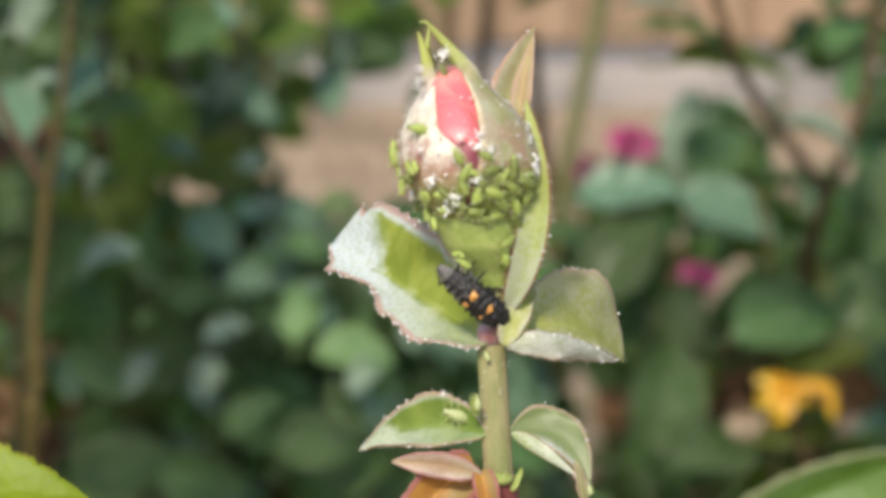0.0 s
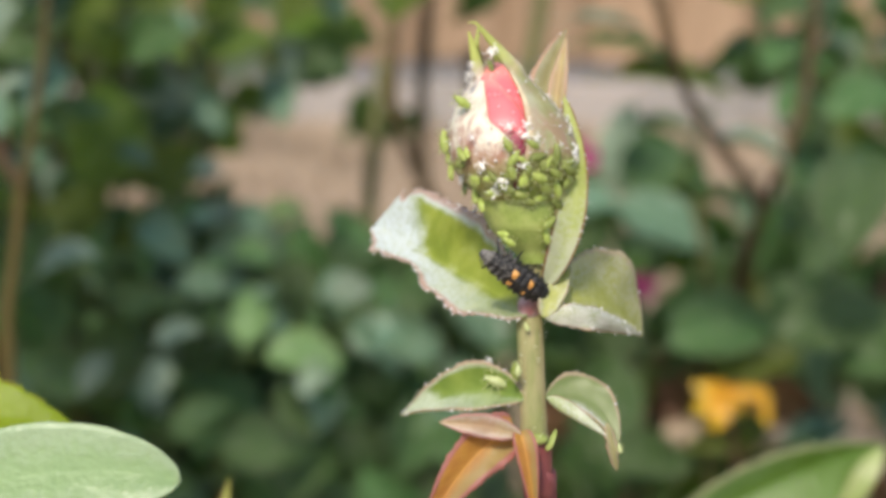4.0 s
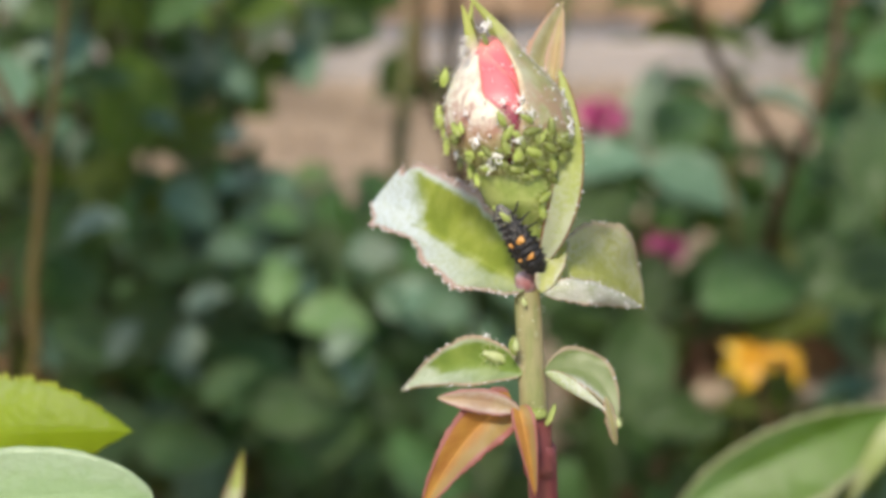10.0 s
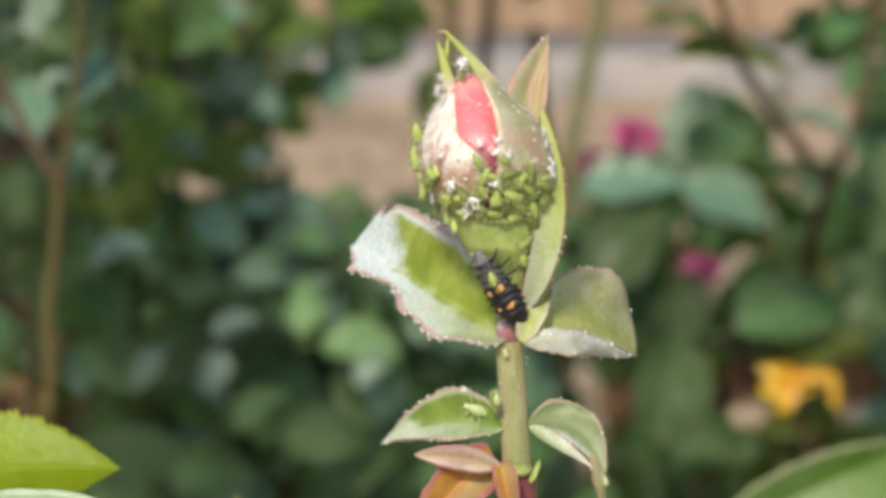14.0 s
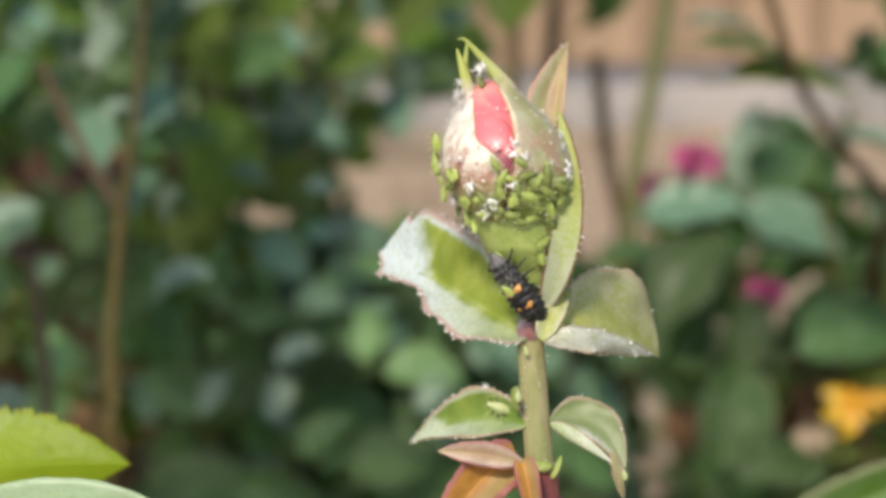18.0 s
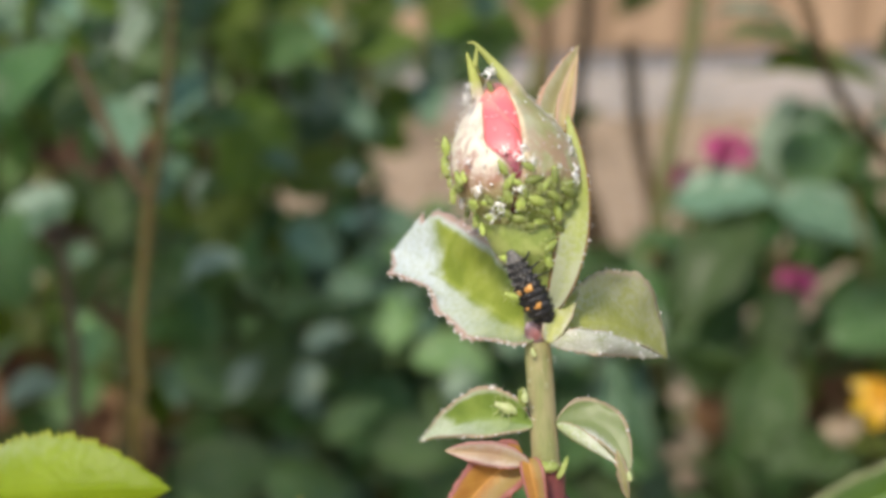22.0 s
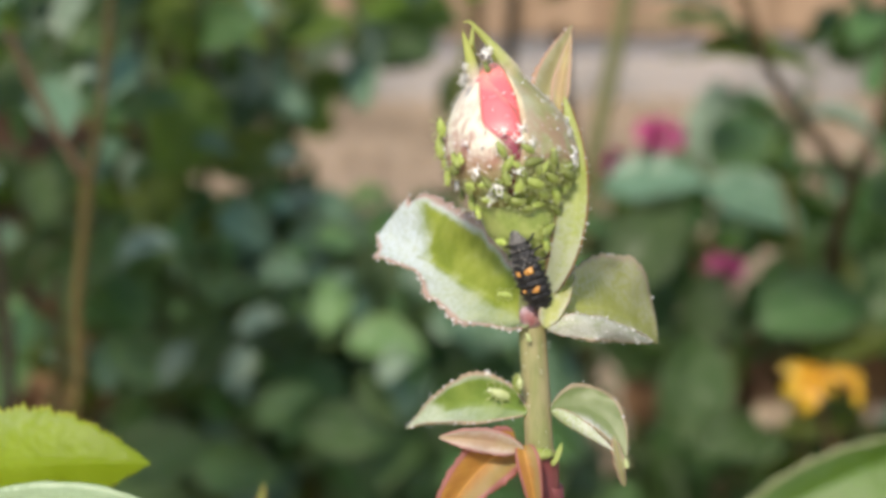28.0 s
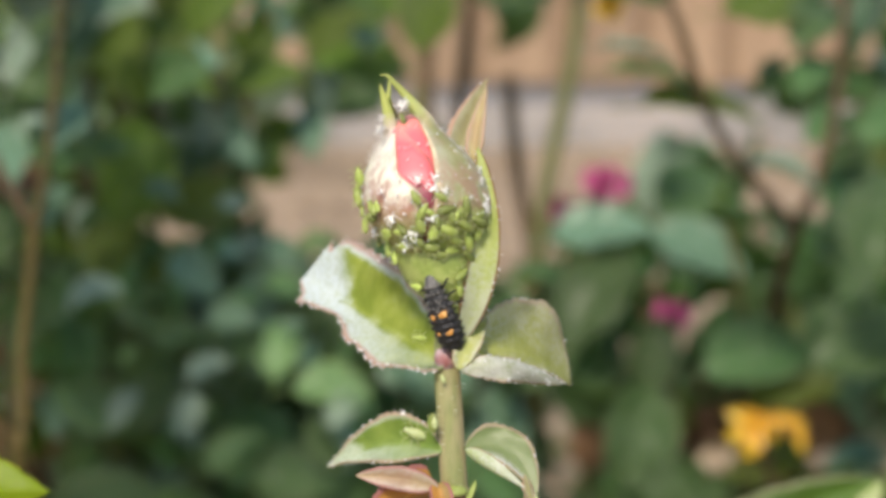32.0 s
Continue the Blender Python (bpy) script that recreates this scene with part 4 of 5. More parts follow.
def build_climber(first):
    c = put_copy(first, stand(spot(741, 229, 0.1503), -AHEAD, 80, 1.7), 1)
    c["label"] = "pale green aphid climbing over the rosy sepal"
    return c


def build_crawler(first):
    c = put_copy(first, stand(spot(822, 468, 0.1512), -AHEAD, 60, 1.25), 1)
    c["label"] = "small yellow-green aphid crawling over the larva"
    return c


def build_shed_skin(seed):
    """A shed skin: a shrivelled white husk with splayed legs, one millimetre long."""
    rng = random.Random(seed)
    s = thing("shed_skin", (0, 0, 0), "shrivelled white skin shed by an aphid", "shed skin", "shed skins on the bud")
    bm = bmesh.new()
    bmesh.ops.create_uvsphere(bm, u_segments=8, v_segments=6, radius=1)
    for v in bm.verts:
        f = 1 + 0.5 * noise.noise(v.co * 2.5 + Vector((seed * 3.0, 0, 0)))
        v.co = Vector((v.co.x * 0.13 * f, v.co.y * 0.42, v.co.z * 0.10 * f + 0.1)) * 0.001
    part("husk", bm, M_SKIN, s, local=True)
    for k in range(6):
        x, y = (-1 if k % 2 else 1), (k // 2 - 1) * 0.00018
        part("leg", tube(bmesh.new(), [(x * 0.00005, y, 0.0001, 0.00005), (x * 0.00034, y + rng.uniform(-1, 1) * 0.00025, 0.0002, 0.00005), (x * rng.uniform(0.0004, 0.0007), y + rng.uniform(-1, 1) * 0.0006, 0.00002, 0.00003)], 3), M_SKIN, s, local=True)
    return s


SKINS = ((815, 252, 30, 1.1), (846, 246, -60, 1.1), (842, 268, -50, 1.4), (862, 274, 50, 1.1), (909, 282, 0, 0.6), (770, 325, 40, 1.4), (738, 347, 5, 1.3), (842, 323, -20, 1.2), (808, 352, 75, 1.7),
         (935, 298, 80, 1.8), (925, 228, 20, 1.0), (928, 250, 60, 0.9), (764, 393, 50, 1.1), (795, 372, 50, 1.6), (750, 272, -20, 0.9))


def build_skins():
    kinds = [build_shed_skin(k) for k in range(3)]
    used = [0, 0, 0]
    for k, (a, b, turn, size) in enumerate(SKINS):
        p, w = bud_over(a, b, 1.06)
        put_copy(kinds[k % 3], stand(p, w, turn, size * 0.9), used[k % 3])
        used[k % 3] += 1
    for a, b, turn, size in ((782, 98, 60, 1.1), (790, 92, -40, 0.8), (740, 143, 10, 0.7), (744, 122, 60, 0.6), (785, 697, 0, 0.6)):
        put_copy(kinds[1], stand(spot(a, b, 0.1518), -AHEAD, turn, size), 1)


LARVA_AT = spot(884, 562, 0.1532)


def build_larva():
    """A lady beetle larva: its tail at the origin, head along +Y, back along +Z."""
    L = thing("ladybird_larva", LARVA_AT, "black bristly ladybird larva with orange spots, holding on to the stem", "larva")
    L.scale = (1.0, 1.07, 1.0)
    n, mm = 10, 0.001
    ends = np.linspace(-0.35, 6.0, n + 1)
    for k in range(n):
        y = 0.5 * (ends[k] + ends[k + 1])
        half = lerp(y, [-0.2, 0.3, 1.5, 2.8, 4.0, 5.0, 5.8], [0.86, 1.18, 1.42, 1.38, 1.14, 0.96, 0.66])
        high = half * 0.72
        bm = bmesh.new()
        bmesh.ops.create_uvsphere(bm, u_segments=18, v_segments=10, radius=1)
        for v in bm.verts:
            a = math.atan2(v.co.x, v.co.z)
            knob = 1 + 0.14 * max(0, math.cos(a * 6)) ** 2 * (1 if v.co.z > -0.3 else 0)
            knob *= 1 + 0.16 * noise.noise(v.co * 2.3 + Vector((k * 5.1, 0, 0)))
            v.co = Vector((v.co.x * half * knob, v.co.y * 0.80 + y, v.co.z * high * knob + 0.1 + 0.05 * math.sin(y))) * mm
        seg = part("segment" if k < n - 3 else "thorax_segment", bm, M_LARVA_GREY if k == n - 1 else M_LARVA, L, local=True)
        # bristly knobs along the back and flanks
        bm, rng = bmesh.new(), random.Random(k)
        for ang in (-100, -70, -38, -12, 12, 38, 70, 100):
            c = Vector((math.sin(radians(ang)) * half * 1.05, y, math.cos(radians(ang)) * high * 1.05 + 0.1))
            w = Vector((math.sin(radians(ang)), 0, math.cos(radians(ang))))
            ball(bm, c * mm, rng.uniform(0.09, 0.20) * mm, rng.uniform(0.10, 0.20) * mm, rng.uniform(0.07, 0.16) * mm, seg=6, rings=4)
            for _ in range(2):
                d = (w + Vector((rng.uniform(-1, 1), rng.uniform(-1, 1), rng.uniform(-0.4, 0.4))) * 0.55).normalized()
                tube(bm, [(*(c * mm), 0.00003), (*((c + d * rng.uniform(0.15, 0.28)) * mm), 0.00001)], 3)
        ob = part("bristles", bm, M_LARVA_GREY if k > 5 else M_LARVA, L, "short dark bristles", local=True)
        ob["kind"] = "stuff"
    bm = ball(bmesh.new(), Vector((0, 5.78, 0.12)) * mm, 0.60 * mm, 0.10 * mm, 0.44 * mm)
    part("collar", bm, M_LARVA_PALE, L, "pale grey rim behind the head", local=True)
    for x, y, z in ((-0.34, 4.95, 0.58), (0.34, 4.95, 0.58), (-0.4, 4.05, 0.70), (0.4, 4.05, 0.70), (0.0, 3.45, 0.98)):
        bm = ball(bmesh.new(), Vector((x, y, z)) * mm, 0.13 * mm, 0.26 * mm, 0.09 * mm, pose(0, 0, 0, 0, 40 * x, 20 * x))
        part("thorax_plate", bm, M_LARVA_GREY, L, "grey plate on the back", local=True)
    bm = ball(bmesh.new(), Vector((0, 6.25, 0.05)) * mm, 0.52 * mm, 0.46 * mm, 0.40 * mm)
    part("head", bm, M_LARVA_GREY, L, "small shiny black head", local=True)
    for s in (-1, 1):
        part("jaw", tube(bmesh.new(), [(s * 0.0002, 0.0064, 0.0, 0.00009), (s * 0.00012, 0.00665, -0.0001, 0.00003)], 5), M_LARVA, L, local=True)
        for y, x, size in ((3.10, 0.46, 0.36), (1.42, 0.50, 0.32)) if s > 0 else ((3.02, 0.56, 0.25), (1.42, 0.60, 0.14)):
            half = lerp(y, [-0.2, 0.3, 1.5, 2.8, 4.0, 5.0, 5.8], [0.74, 1.02, 1.30, 1.30, 1.00, 0.80, 0.60])
            z = math.sqrt(max(0.05, 1 - (x / (half * 1.1)) ** 2)) * half * 0.74 + 0.14
            c = Vector((s * x * 1.05, y, z + 0.02)) * mm
            bm = ball(bmesh.new(), c, size * 1.15 * mm, size * 0.72 * mm, 0.15 * mm, pose(0, 0, 0, 0, s * 30, 18 * s), 14, 8)
            for v in bm.verts:
                o = v.co - c
                v.co = c + o * (1 + 0.8 * noise.noise(o * 4200 + Vector((y * 3, s, x * 9))))
            part("spot", bm, M_LARVA_SPOT, L, "orange raised spot", local=True)
        for y, reach, lift in ((5.2, 1.6, 0.9), (4.5, 2.3, 0.2), (3.8, 2.4, -0.3)) if s > 0 else ((5.2, 0.3, 0.7), (4.5, 0.4, 0.2), (3.8, 0.4, -0.4)):
            part("leg", tube(bmesh.new(), [(s * 0.5 * mm, y * mm, -0.2 * mm, 0.00014), (s * 1.25 * mm, (y + lift * 0.4) * mm, 0.15 * mm, 0.00011), (s * (0.9 + reach * 0.55) * mm, (y + lift) * mm, -0.75 * mm, 0.00006)], 6), M_LARVA, L, local=True)
    return L


# ---- near leaves of neighbouring stems ----
def build_near_leaves():
    one = thing("rose_leaf", spot(160, 883, 0.19), "bright yellow-green toothed rose leaf lit through by the sun", "leaf")
    d = 0.19
    part("leaflet", blade(spot(-330, 905, d + 0.006), spot(-60, 880, d), spot(160, 883, d), UP, wide(112, d), wide(104, d), 8, 10, 0.80, 1.05, 31, 0.10, 0.10, 72, 7, 0.0003, seed=31), M_NEAR_LEAF, one)
    part("stalk", tube(bmesh.new(), [(*spot(-330, 905, d + 0.006), 0.0006), (*spot(-420, 1000, d + 0.01), 0.0007), (*spot(-470, 1300, d + 0.02), 0.0009), (*(spot(-480, 1400, d + 0.02).xy), 0.3, 0.0012), (*(spot(-490, 1400, d + 0.03).xy), -0.02, 0.002)], 6), M_HIP, one, "thin green leaf stalk")
    two = thing("rose_leaf", spot(0, 930, 0.165), "broad pale green rose leaf with a smooth surface", "leaf")
    d = 0.165
    part("leaflet", blade(spot(-420, 1110, d + 0.004), spot(-40, 1020, d), spot(240, 1032, d), UP, wide(110, d), wide(98, d), -4, 6, 0.95, 0.62, 30, 0.015, 0.08, 36, 7, 0.0003, seed=32, cup=-0.12), M_PALE_LEAF, two)
    part("stalk", tube(bmesh.new(), [(*spot(-420, 1110, d + 0.004), 0.0006), (*spot(-500, 1250, d + 0.01), 0.0007), (*spot(-520, 1500, d + 0.02), 0.0009), (*(spot(-520, 1500, d + 0.02).xy), 0.3, 0.0012), (*(spot(-530, 1500, d + 0.02).xy), -0.02, 0.002)], 6), M_HIP, two, "thin green leaf stalk")
    # a broad leaf of the bush at the side, its tip turned up
    d = 0.323
    side = thing("rose_leaf", spot(1500, 1000, d), "broad green rose leaf with a pale rim and an upturned tip", "leaf")
    part("leaflet", blade(spot(1215, 1010, d), spot(1430, 884, d), spot(1652, 800, d + 0.004), -UP - 0.5 * RIGHT, wide(66, d), wide(110, d), 14, 30, 0.85, 0.85, 32, 0.035, 0.12, 40, 7, 0.0004, seed=33), M_SIDE_LEAF, side)
    part("turned_edge", blade(spot(1540, 985, d - 0.002), spot(1612, 872, d - 0.0025), spot(1650, 803, d + 0.001), RIGHT + 0.4 * UP, wide(23, d), wide(19, d), 6, -14, 1.0, 1.0, 16, 0.03, 0.2, 24, 5, 0.0003, seed=35), M_TURNED, side, "pale underside of the turned edge")
    part("stalk", tube(bmesh.new(), [(*spot(1215, 1010, d), 0.0009), (*spot(1180, 1100, d + 0.01), 0.001), (*spot(1160, 1500, d + 0.03), 0.0014), (*(spot(1150, 1500, d + 0.03).xy), 0.25, 0.002), (*(spot(1150, 1500, d + 0.04).xy), -0.02, 0.0025)], 6), M_HIP, side, "green leaf stalk")
    # a withered upright sliver between them
    d = 0.239
    dry = thing("rose_shoot", spot(383, 960, d), "thin pale yellow-green shoot tip", "shoot")
    part("blade", blade(spot(360, 1010, d), spot(375, 948, d), spot(384, 889, d), RIGHT, wide(19, d), wide(16, d), 20, 25, 0.45, 1.1, 10, 0.05, 0.2, 20, 4, 0.0003, seed=34), M_SEPAL_LEAF, dry)
    part("stalk", tube(bmesh.new(), [(*spot(360, 1008, d), 0.0012), (*spot(350, 1200, d + 0.01), 0.0014), (*spot(345, 1700, d + 0.03), 0.002), (*(spot(345, 1700, d + 0.03).xy), 0.25, 0.002), (*(spot(340, 1700, d + 0.04).xy), -0.02, 0.0025)], 6), M_HIP, dry, "green stalk")
    return one, two


# ---- the bushes behind ----
LEAF_MESHES = {}


def leaf_mesh(material, k):
    """A rose leaflet one metre long along +Y, its face along +Z, on its stalk."""
    if (material.name, k) not in LEAF_MESHES:
        bm = blade((0, 0.0, 0), (0.03 * (k - 1), 0.5, 0.05 + 0.04 * k), (0, 1.0, -0.05 - 0.05 * k), (1, 0, 0), 0.30 + 0.03 * k, 0.32, 8 + 4 * k, 12, 0.85, 0.75, 15, 0.05, 0.25, 14, 3, 0.0, seed=k)
        tube(bm, [(0, -0.25, -0.03, 0.012), (0, 0.02, 0.0, 0.012)], 4)
        me = bpy.data.meshes.new("leaflet")
        bm.to_mesh(me)
        bm.free()
        me.materials.append(material)
        for f in me.polygons:
            f.use_smooth = True
        LEAF_MESHES[material.name, k] = me
    return LEAF_MESHES[material.name, k]


FOLIAGE = {}
SHARE = {}


def put_leaf(bush, material, k, m, single=True):
    """A leaflet of its own; past a bush's share, and far inside it, a piece of its joined foliage."""
    if single and SHARE.get(bush.name, 0) < 280:
        SHARE[bush.name] = SHARE.get(bush.name, 0) + 1
        return joined("leaflet", leaf_mesh(material, k), bush, m)
    FOLIAGE.setdefault(bush.name, []).append((material, k, m))


def join_foliage(bushes):
    forms = []
    for k in range(3):
        bm = blade((0, 0.0, 0), (0.03 * (k - 1), 0.5, 0.05 + 0.04 * k), (0, 1.0, -0.05 - 0.05 * k), (1, 0, 0), 0.27 + 0.03 * k, 0.29, 8 + 4 * k, 12, 0.85, 0.85, 0, 0.0, 0.25, 8, 2, 0.0, seed=k)
        bm.verts.index_update()
        lay = bm.verts.layers.float_color["leaf"]
        forms.append((np.array([(*v.co, 1.0) for v in bm.verts]), [[v.index for v in f.verts] for f in bm.faces], np.array([tuple(v[lay]) for v in bm.verts])))
        bm.free()
    for bush in bushes:
        rows = FOLIAGE.get(bush.name, [])
        kinds = [M_FAR, M_FAR_OLIVE, M_FAR_PALE, M_FAR_BRIGHT, M_FAR_TEAL, M_FAR_DRY]
        verts, faces, cols, mats, n = [], [], [], [], 0
        for material, k, m in rows:
            v, f, c = forms[k]
            verts.append((v @ np.array(m.transposed()))[:, :3])
            faces += [[i + n for i in q] for q in f]
            cols.append(c)
            mats += [kinds.index(material)] * len(f)
            n += len(v)
        if not rows:
            continue
        me = bpy.data.meshes.new("foliage")
        me.from_pydata(np.concatenate(verts).tolist(), [], faces)
        me.attributes.new("leaf", "FLOAT_COLOR", "POINT").data.foreach_set("color", np.concatenate(cols).astype(np.float32).ravel())
        for material in kinds:
            me.materials.append(material)
        me.polygons.foreach_set("material_index", mats)
        me.polygons.foreach_set("use_smooth", [True] * len(faces))
        ob = new("foliage", me)
        ob.parent = bush
        ob["label"] = "dense small green leaves inside the bush"
        ob["kind"] = "stuff"


def leaf_pose(p, size, turn, face):
    """A leaflet whose middle is at p; turn: degrees of its tip from the right, anticlockwise in the first view; face: the way it faces."""
    z = face.normalized()
    y = math.cos(radians(turn)) * RIGHT + math.sin(radians(turn)) * UP
    y = (y - y.dot(z) * z).normalized()
    m = Matrix((y.cross(z), y, z)).transposed().to_4x4()
    return Matrix.Translation(p) @ m @ Matrix.Scale(size, 4) @ Matrix.Translation((0, -0.5, 0))


# P and B stand where sun strikes: the light is painted as brighter green
F, O, P, B, T = M_FAR, M_FAR_OLIVE, M_FAR_PALE, M_FAR_BRIGHT, M_FAR_TEAL
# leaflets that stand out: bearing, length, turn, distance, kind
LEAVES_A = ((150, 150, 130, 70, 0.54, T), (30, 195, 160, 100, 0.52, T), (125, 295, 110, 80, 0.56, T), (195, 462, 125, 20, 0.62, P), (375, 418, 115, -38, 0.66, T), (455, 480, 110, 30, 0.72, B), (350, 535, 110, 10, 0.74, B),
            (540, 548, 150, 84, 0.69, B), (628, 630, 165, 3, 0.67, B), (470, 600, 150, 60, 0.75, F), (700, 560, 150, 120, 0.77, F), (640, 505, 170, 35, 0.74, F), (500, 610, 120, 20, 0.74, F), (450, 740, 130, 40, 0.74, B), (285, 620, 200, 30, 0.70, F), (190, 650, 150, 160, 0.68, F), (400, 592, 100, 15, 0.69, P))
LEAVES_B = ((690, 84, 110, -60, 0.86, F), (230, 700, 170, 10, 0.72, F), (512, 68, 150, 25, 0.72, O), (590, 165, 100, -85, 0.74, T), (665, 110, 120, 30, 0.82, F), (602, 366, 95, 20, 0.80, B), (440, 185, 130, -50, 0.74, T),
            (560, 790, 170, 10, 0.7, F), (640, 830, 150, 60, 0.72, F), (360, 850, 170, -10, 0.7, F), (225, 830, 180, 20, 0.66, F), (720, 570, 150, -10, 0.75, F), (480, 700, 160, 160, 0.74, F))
LEAVES_C = ((1112, 345, 185, 5, 0.77, T), (1285, 385, 195, -28, 0.77, T), (1110, 455, 220, 60, 0.76, F), (1172, 705, 210, 75, 0.74, F), (1395, 575, 220, 15, 0.72, F), (1265, 275, 180, 80, 0.8, F),
            (1495, 60, 110, 70, 0.7, F), (1520, 150, 110, 50, 0.68, F), (1609, 565, 230, 20, 0.66, F))
LEAVES_D = ((1545, 300, 160, 80, 0.7, F), (1550, 405, 150, 60, 0.7, F), (1460, 630, 180, 10, 0.72, O), (1630, 325, 240, 85, 0.62, F), (1650, 150, 160, 30, 0.7, F), 
            (1250, 800, 170, 30, 0.72, F), (1090, 560, 160, 40, 0.78, F), (1200, 560, 150, 70, 0.76, F), (1330, 520, 150, 10, 0.78, F), (1440, 470, 150, 30, 0.8, F), (1400, 760, 180, 10, 0.76, O))
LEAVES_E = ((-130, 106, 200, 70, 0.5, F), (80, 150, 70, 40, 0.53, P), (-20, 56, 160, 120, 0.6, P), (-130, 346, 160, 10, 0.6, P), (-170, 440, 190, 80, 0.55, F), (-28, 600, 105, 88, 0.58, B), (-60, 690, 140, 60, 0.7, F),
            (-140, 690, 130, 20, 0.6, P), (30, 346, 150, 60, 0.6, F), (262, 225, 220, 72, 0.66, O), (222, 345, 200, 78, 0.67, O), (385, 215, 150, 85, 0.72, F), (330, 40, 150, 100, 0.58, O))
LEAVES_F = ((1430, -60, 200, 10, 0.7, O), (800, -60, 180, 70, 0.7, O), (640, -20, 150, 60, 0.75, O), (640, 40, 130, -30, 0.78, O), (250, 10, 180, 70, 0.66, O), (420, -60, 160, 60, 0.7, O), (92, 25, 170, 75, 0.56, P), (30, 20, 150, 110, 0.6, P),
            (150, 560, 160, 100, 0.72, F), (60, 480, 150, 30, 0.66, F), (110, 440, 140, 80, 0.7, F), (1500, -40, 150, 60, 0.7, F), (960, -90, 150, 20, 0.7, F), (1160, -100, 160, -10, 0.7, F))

LEVEL = ((1300, 128, 230, 4, 0.62, O), (1215, 68, 190, -18, 0.62, F), (1180, 22, 150, -12, 0.63, P), (1290, 212, 130, 2, 0.66, F), (1440, 250, 150, -36, 0.64, P))

# gaps between the bushes, through which soil, kerb and fence show: bearing and half width and height
GAPS = ((618, 290, 138, 114), (503, 146, 42, 34), (690, 170, 75, 50), (1090, 200, 130, 120), (340, 335, 62, 40), (258, 155, 20, 22), (1415, 250, 42, 75), (1470, 245, 62, 72), (1540, 706, 62, 27), (1690, 815, 85, 48), (1035, 740, 62, 130), (860, 50, 130, 95), (1010, 40, 110, 75),
        (1310, 470, 40, 35), (1300, 735, 30, 28), (1390, 130, 70, 38), (1500, 725, 55, 25), (1340, 25, 90, 35), (850, 330, 150, 120), (1190, 140, 60, 40), (1240, 40, 40, 40), (1300, -45, 165, 90), (1240, 40, 90, 60), (1120, 40, 90, 70), (1330, 130, 90, 45), (1060, -70, 60, 80), (800, -60, 70, 80), (410, 30, 34, 60), (1500, 140, 45, 40), (950, 190, 60, 90), (1660, 720, 60, 36))


def in_gap(a, b, grow=1.0):
    return any(((a - x) / (u * grow)) ** 2 + ((b - y) / (v * grow)) ** 2 < 1 for x, y, u, v in GAPS)


def cane(bush, rows, material, label="", rooted=True):
    pts = [(*spot(a, b, d), wide(r, d)) for a, b, d, r in rows]
    q = Vector(pts[-1][:3])
    foot = bush.location
    if rooted:
        for u in (0.35, 0.7, 1.0):
            pts.append((q.x + (foot.x - q.x) * u, q.y + (foot.y - q.y) * u, q.z * (1 - u) - 0.02 * u, pts[-1][3] * 1.06))
    return part("cane", tube(bmesh.new(), smooth_line(pts, 5), 8, 0.0), material, bush, label)


def build_blossom(bush, a, b, d, size, material, petals, droop, seed, name="blossom", label=""):
    """An open flower: petals round a heart, each its own mesh."""
    rng = random.Random(seed)
    c = spot(a, b, d)
    heart = part(name, ball(bmesh.new(), c, wide(size * 0.16, d), wide(size * 0.16, d), wide(size * 0.14, d)), material, bush, label)
    for k in range(petals):
        ang = 2 * math.pi * k / petals + rng.uniform(-0.2, 0.2)
        w = math.cos(ang) * RIGHT + math.sin(ang) * (0.75 * UP - 0.5 * AHEAD) - droop * UP
        L = wide(size * rng.uniform(0.42, 0.6), d)
        mid, tip = c + w * L * 0.55 - AHEAD * L * 0.25, c + w * L - UP * L * droop * 0.5
        o = part("petal", blade(c, mid, tip, w.cross(-AHEAD).normalized(), L * 0.48, L * 0.48, 12, 12, 1.3, 0.55, 0, 0, 0.5, 10, 3, 0.0, seed=k), material, bush)
        o.parent = heart
    return heart


def build_ragged_blossom(bush, a, b, d, size):
    """A spent flower: most of its limp petals hang to one side, a thin one to the other."""
    c = spot(a, b, d)
    heart = part("yellow_blossom", ball(bmesh.new(), c, wide(size * 0.09, d), wide(size * 0.09, d), wide(size * 0.06, d)), M_YELLOW, bush, "ragged drooping yellow rose blossom")
    for k, (x0, y0, x1, y1, half, out) in enumerate(((0.05, 0.05, -0.44, 0.13, 0.10, 0.1), (0.0, 0.0, -0.43, -0.14, 0.13, 0.2), (-0.04, 0.0, -0.24, -0.40, 0.12, 0.3), (-0.1, -0.03, -0.04, -0.30, 0.08, 0.1), (0.0, 0.04, 0.32, 0.10, 0.075, 0.15), (0.2, 0.07, 0.52, -0.02, 0.08, 0.2), (0.38, 0.06, 0.47, -0.36, 0.065, 0.1), (0.08, 0.0, 0.17, -0.2, 0.05, 0.05))):
        p = c + wide(size, d) * (x0 * RIGHT + y0 * UP)
        q = c + wide(size, d) * (x1 * RIGHT + y1 * UP)
        w = (q - p).normalized()
        o = part("petal", blade(p, (p + q) / 2 - AHEAD * wide(size * out * 0.5, d), q, w.cross(-AHEAD).normalized(), wide(size * half, d), wide(size * half, d), 15, 14, 0.8, 0.8, 5, 0.12, 0.5, 14, 3, 0.0, seed=k), M_YELLOW, bush)
        o.parent = heart
    return heart


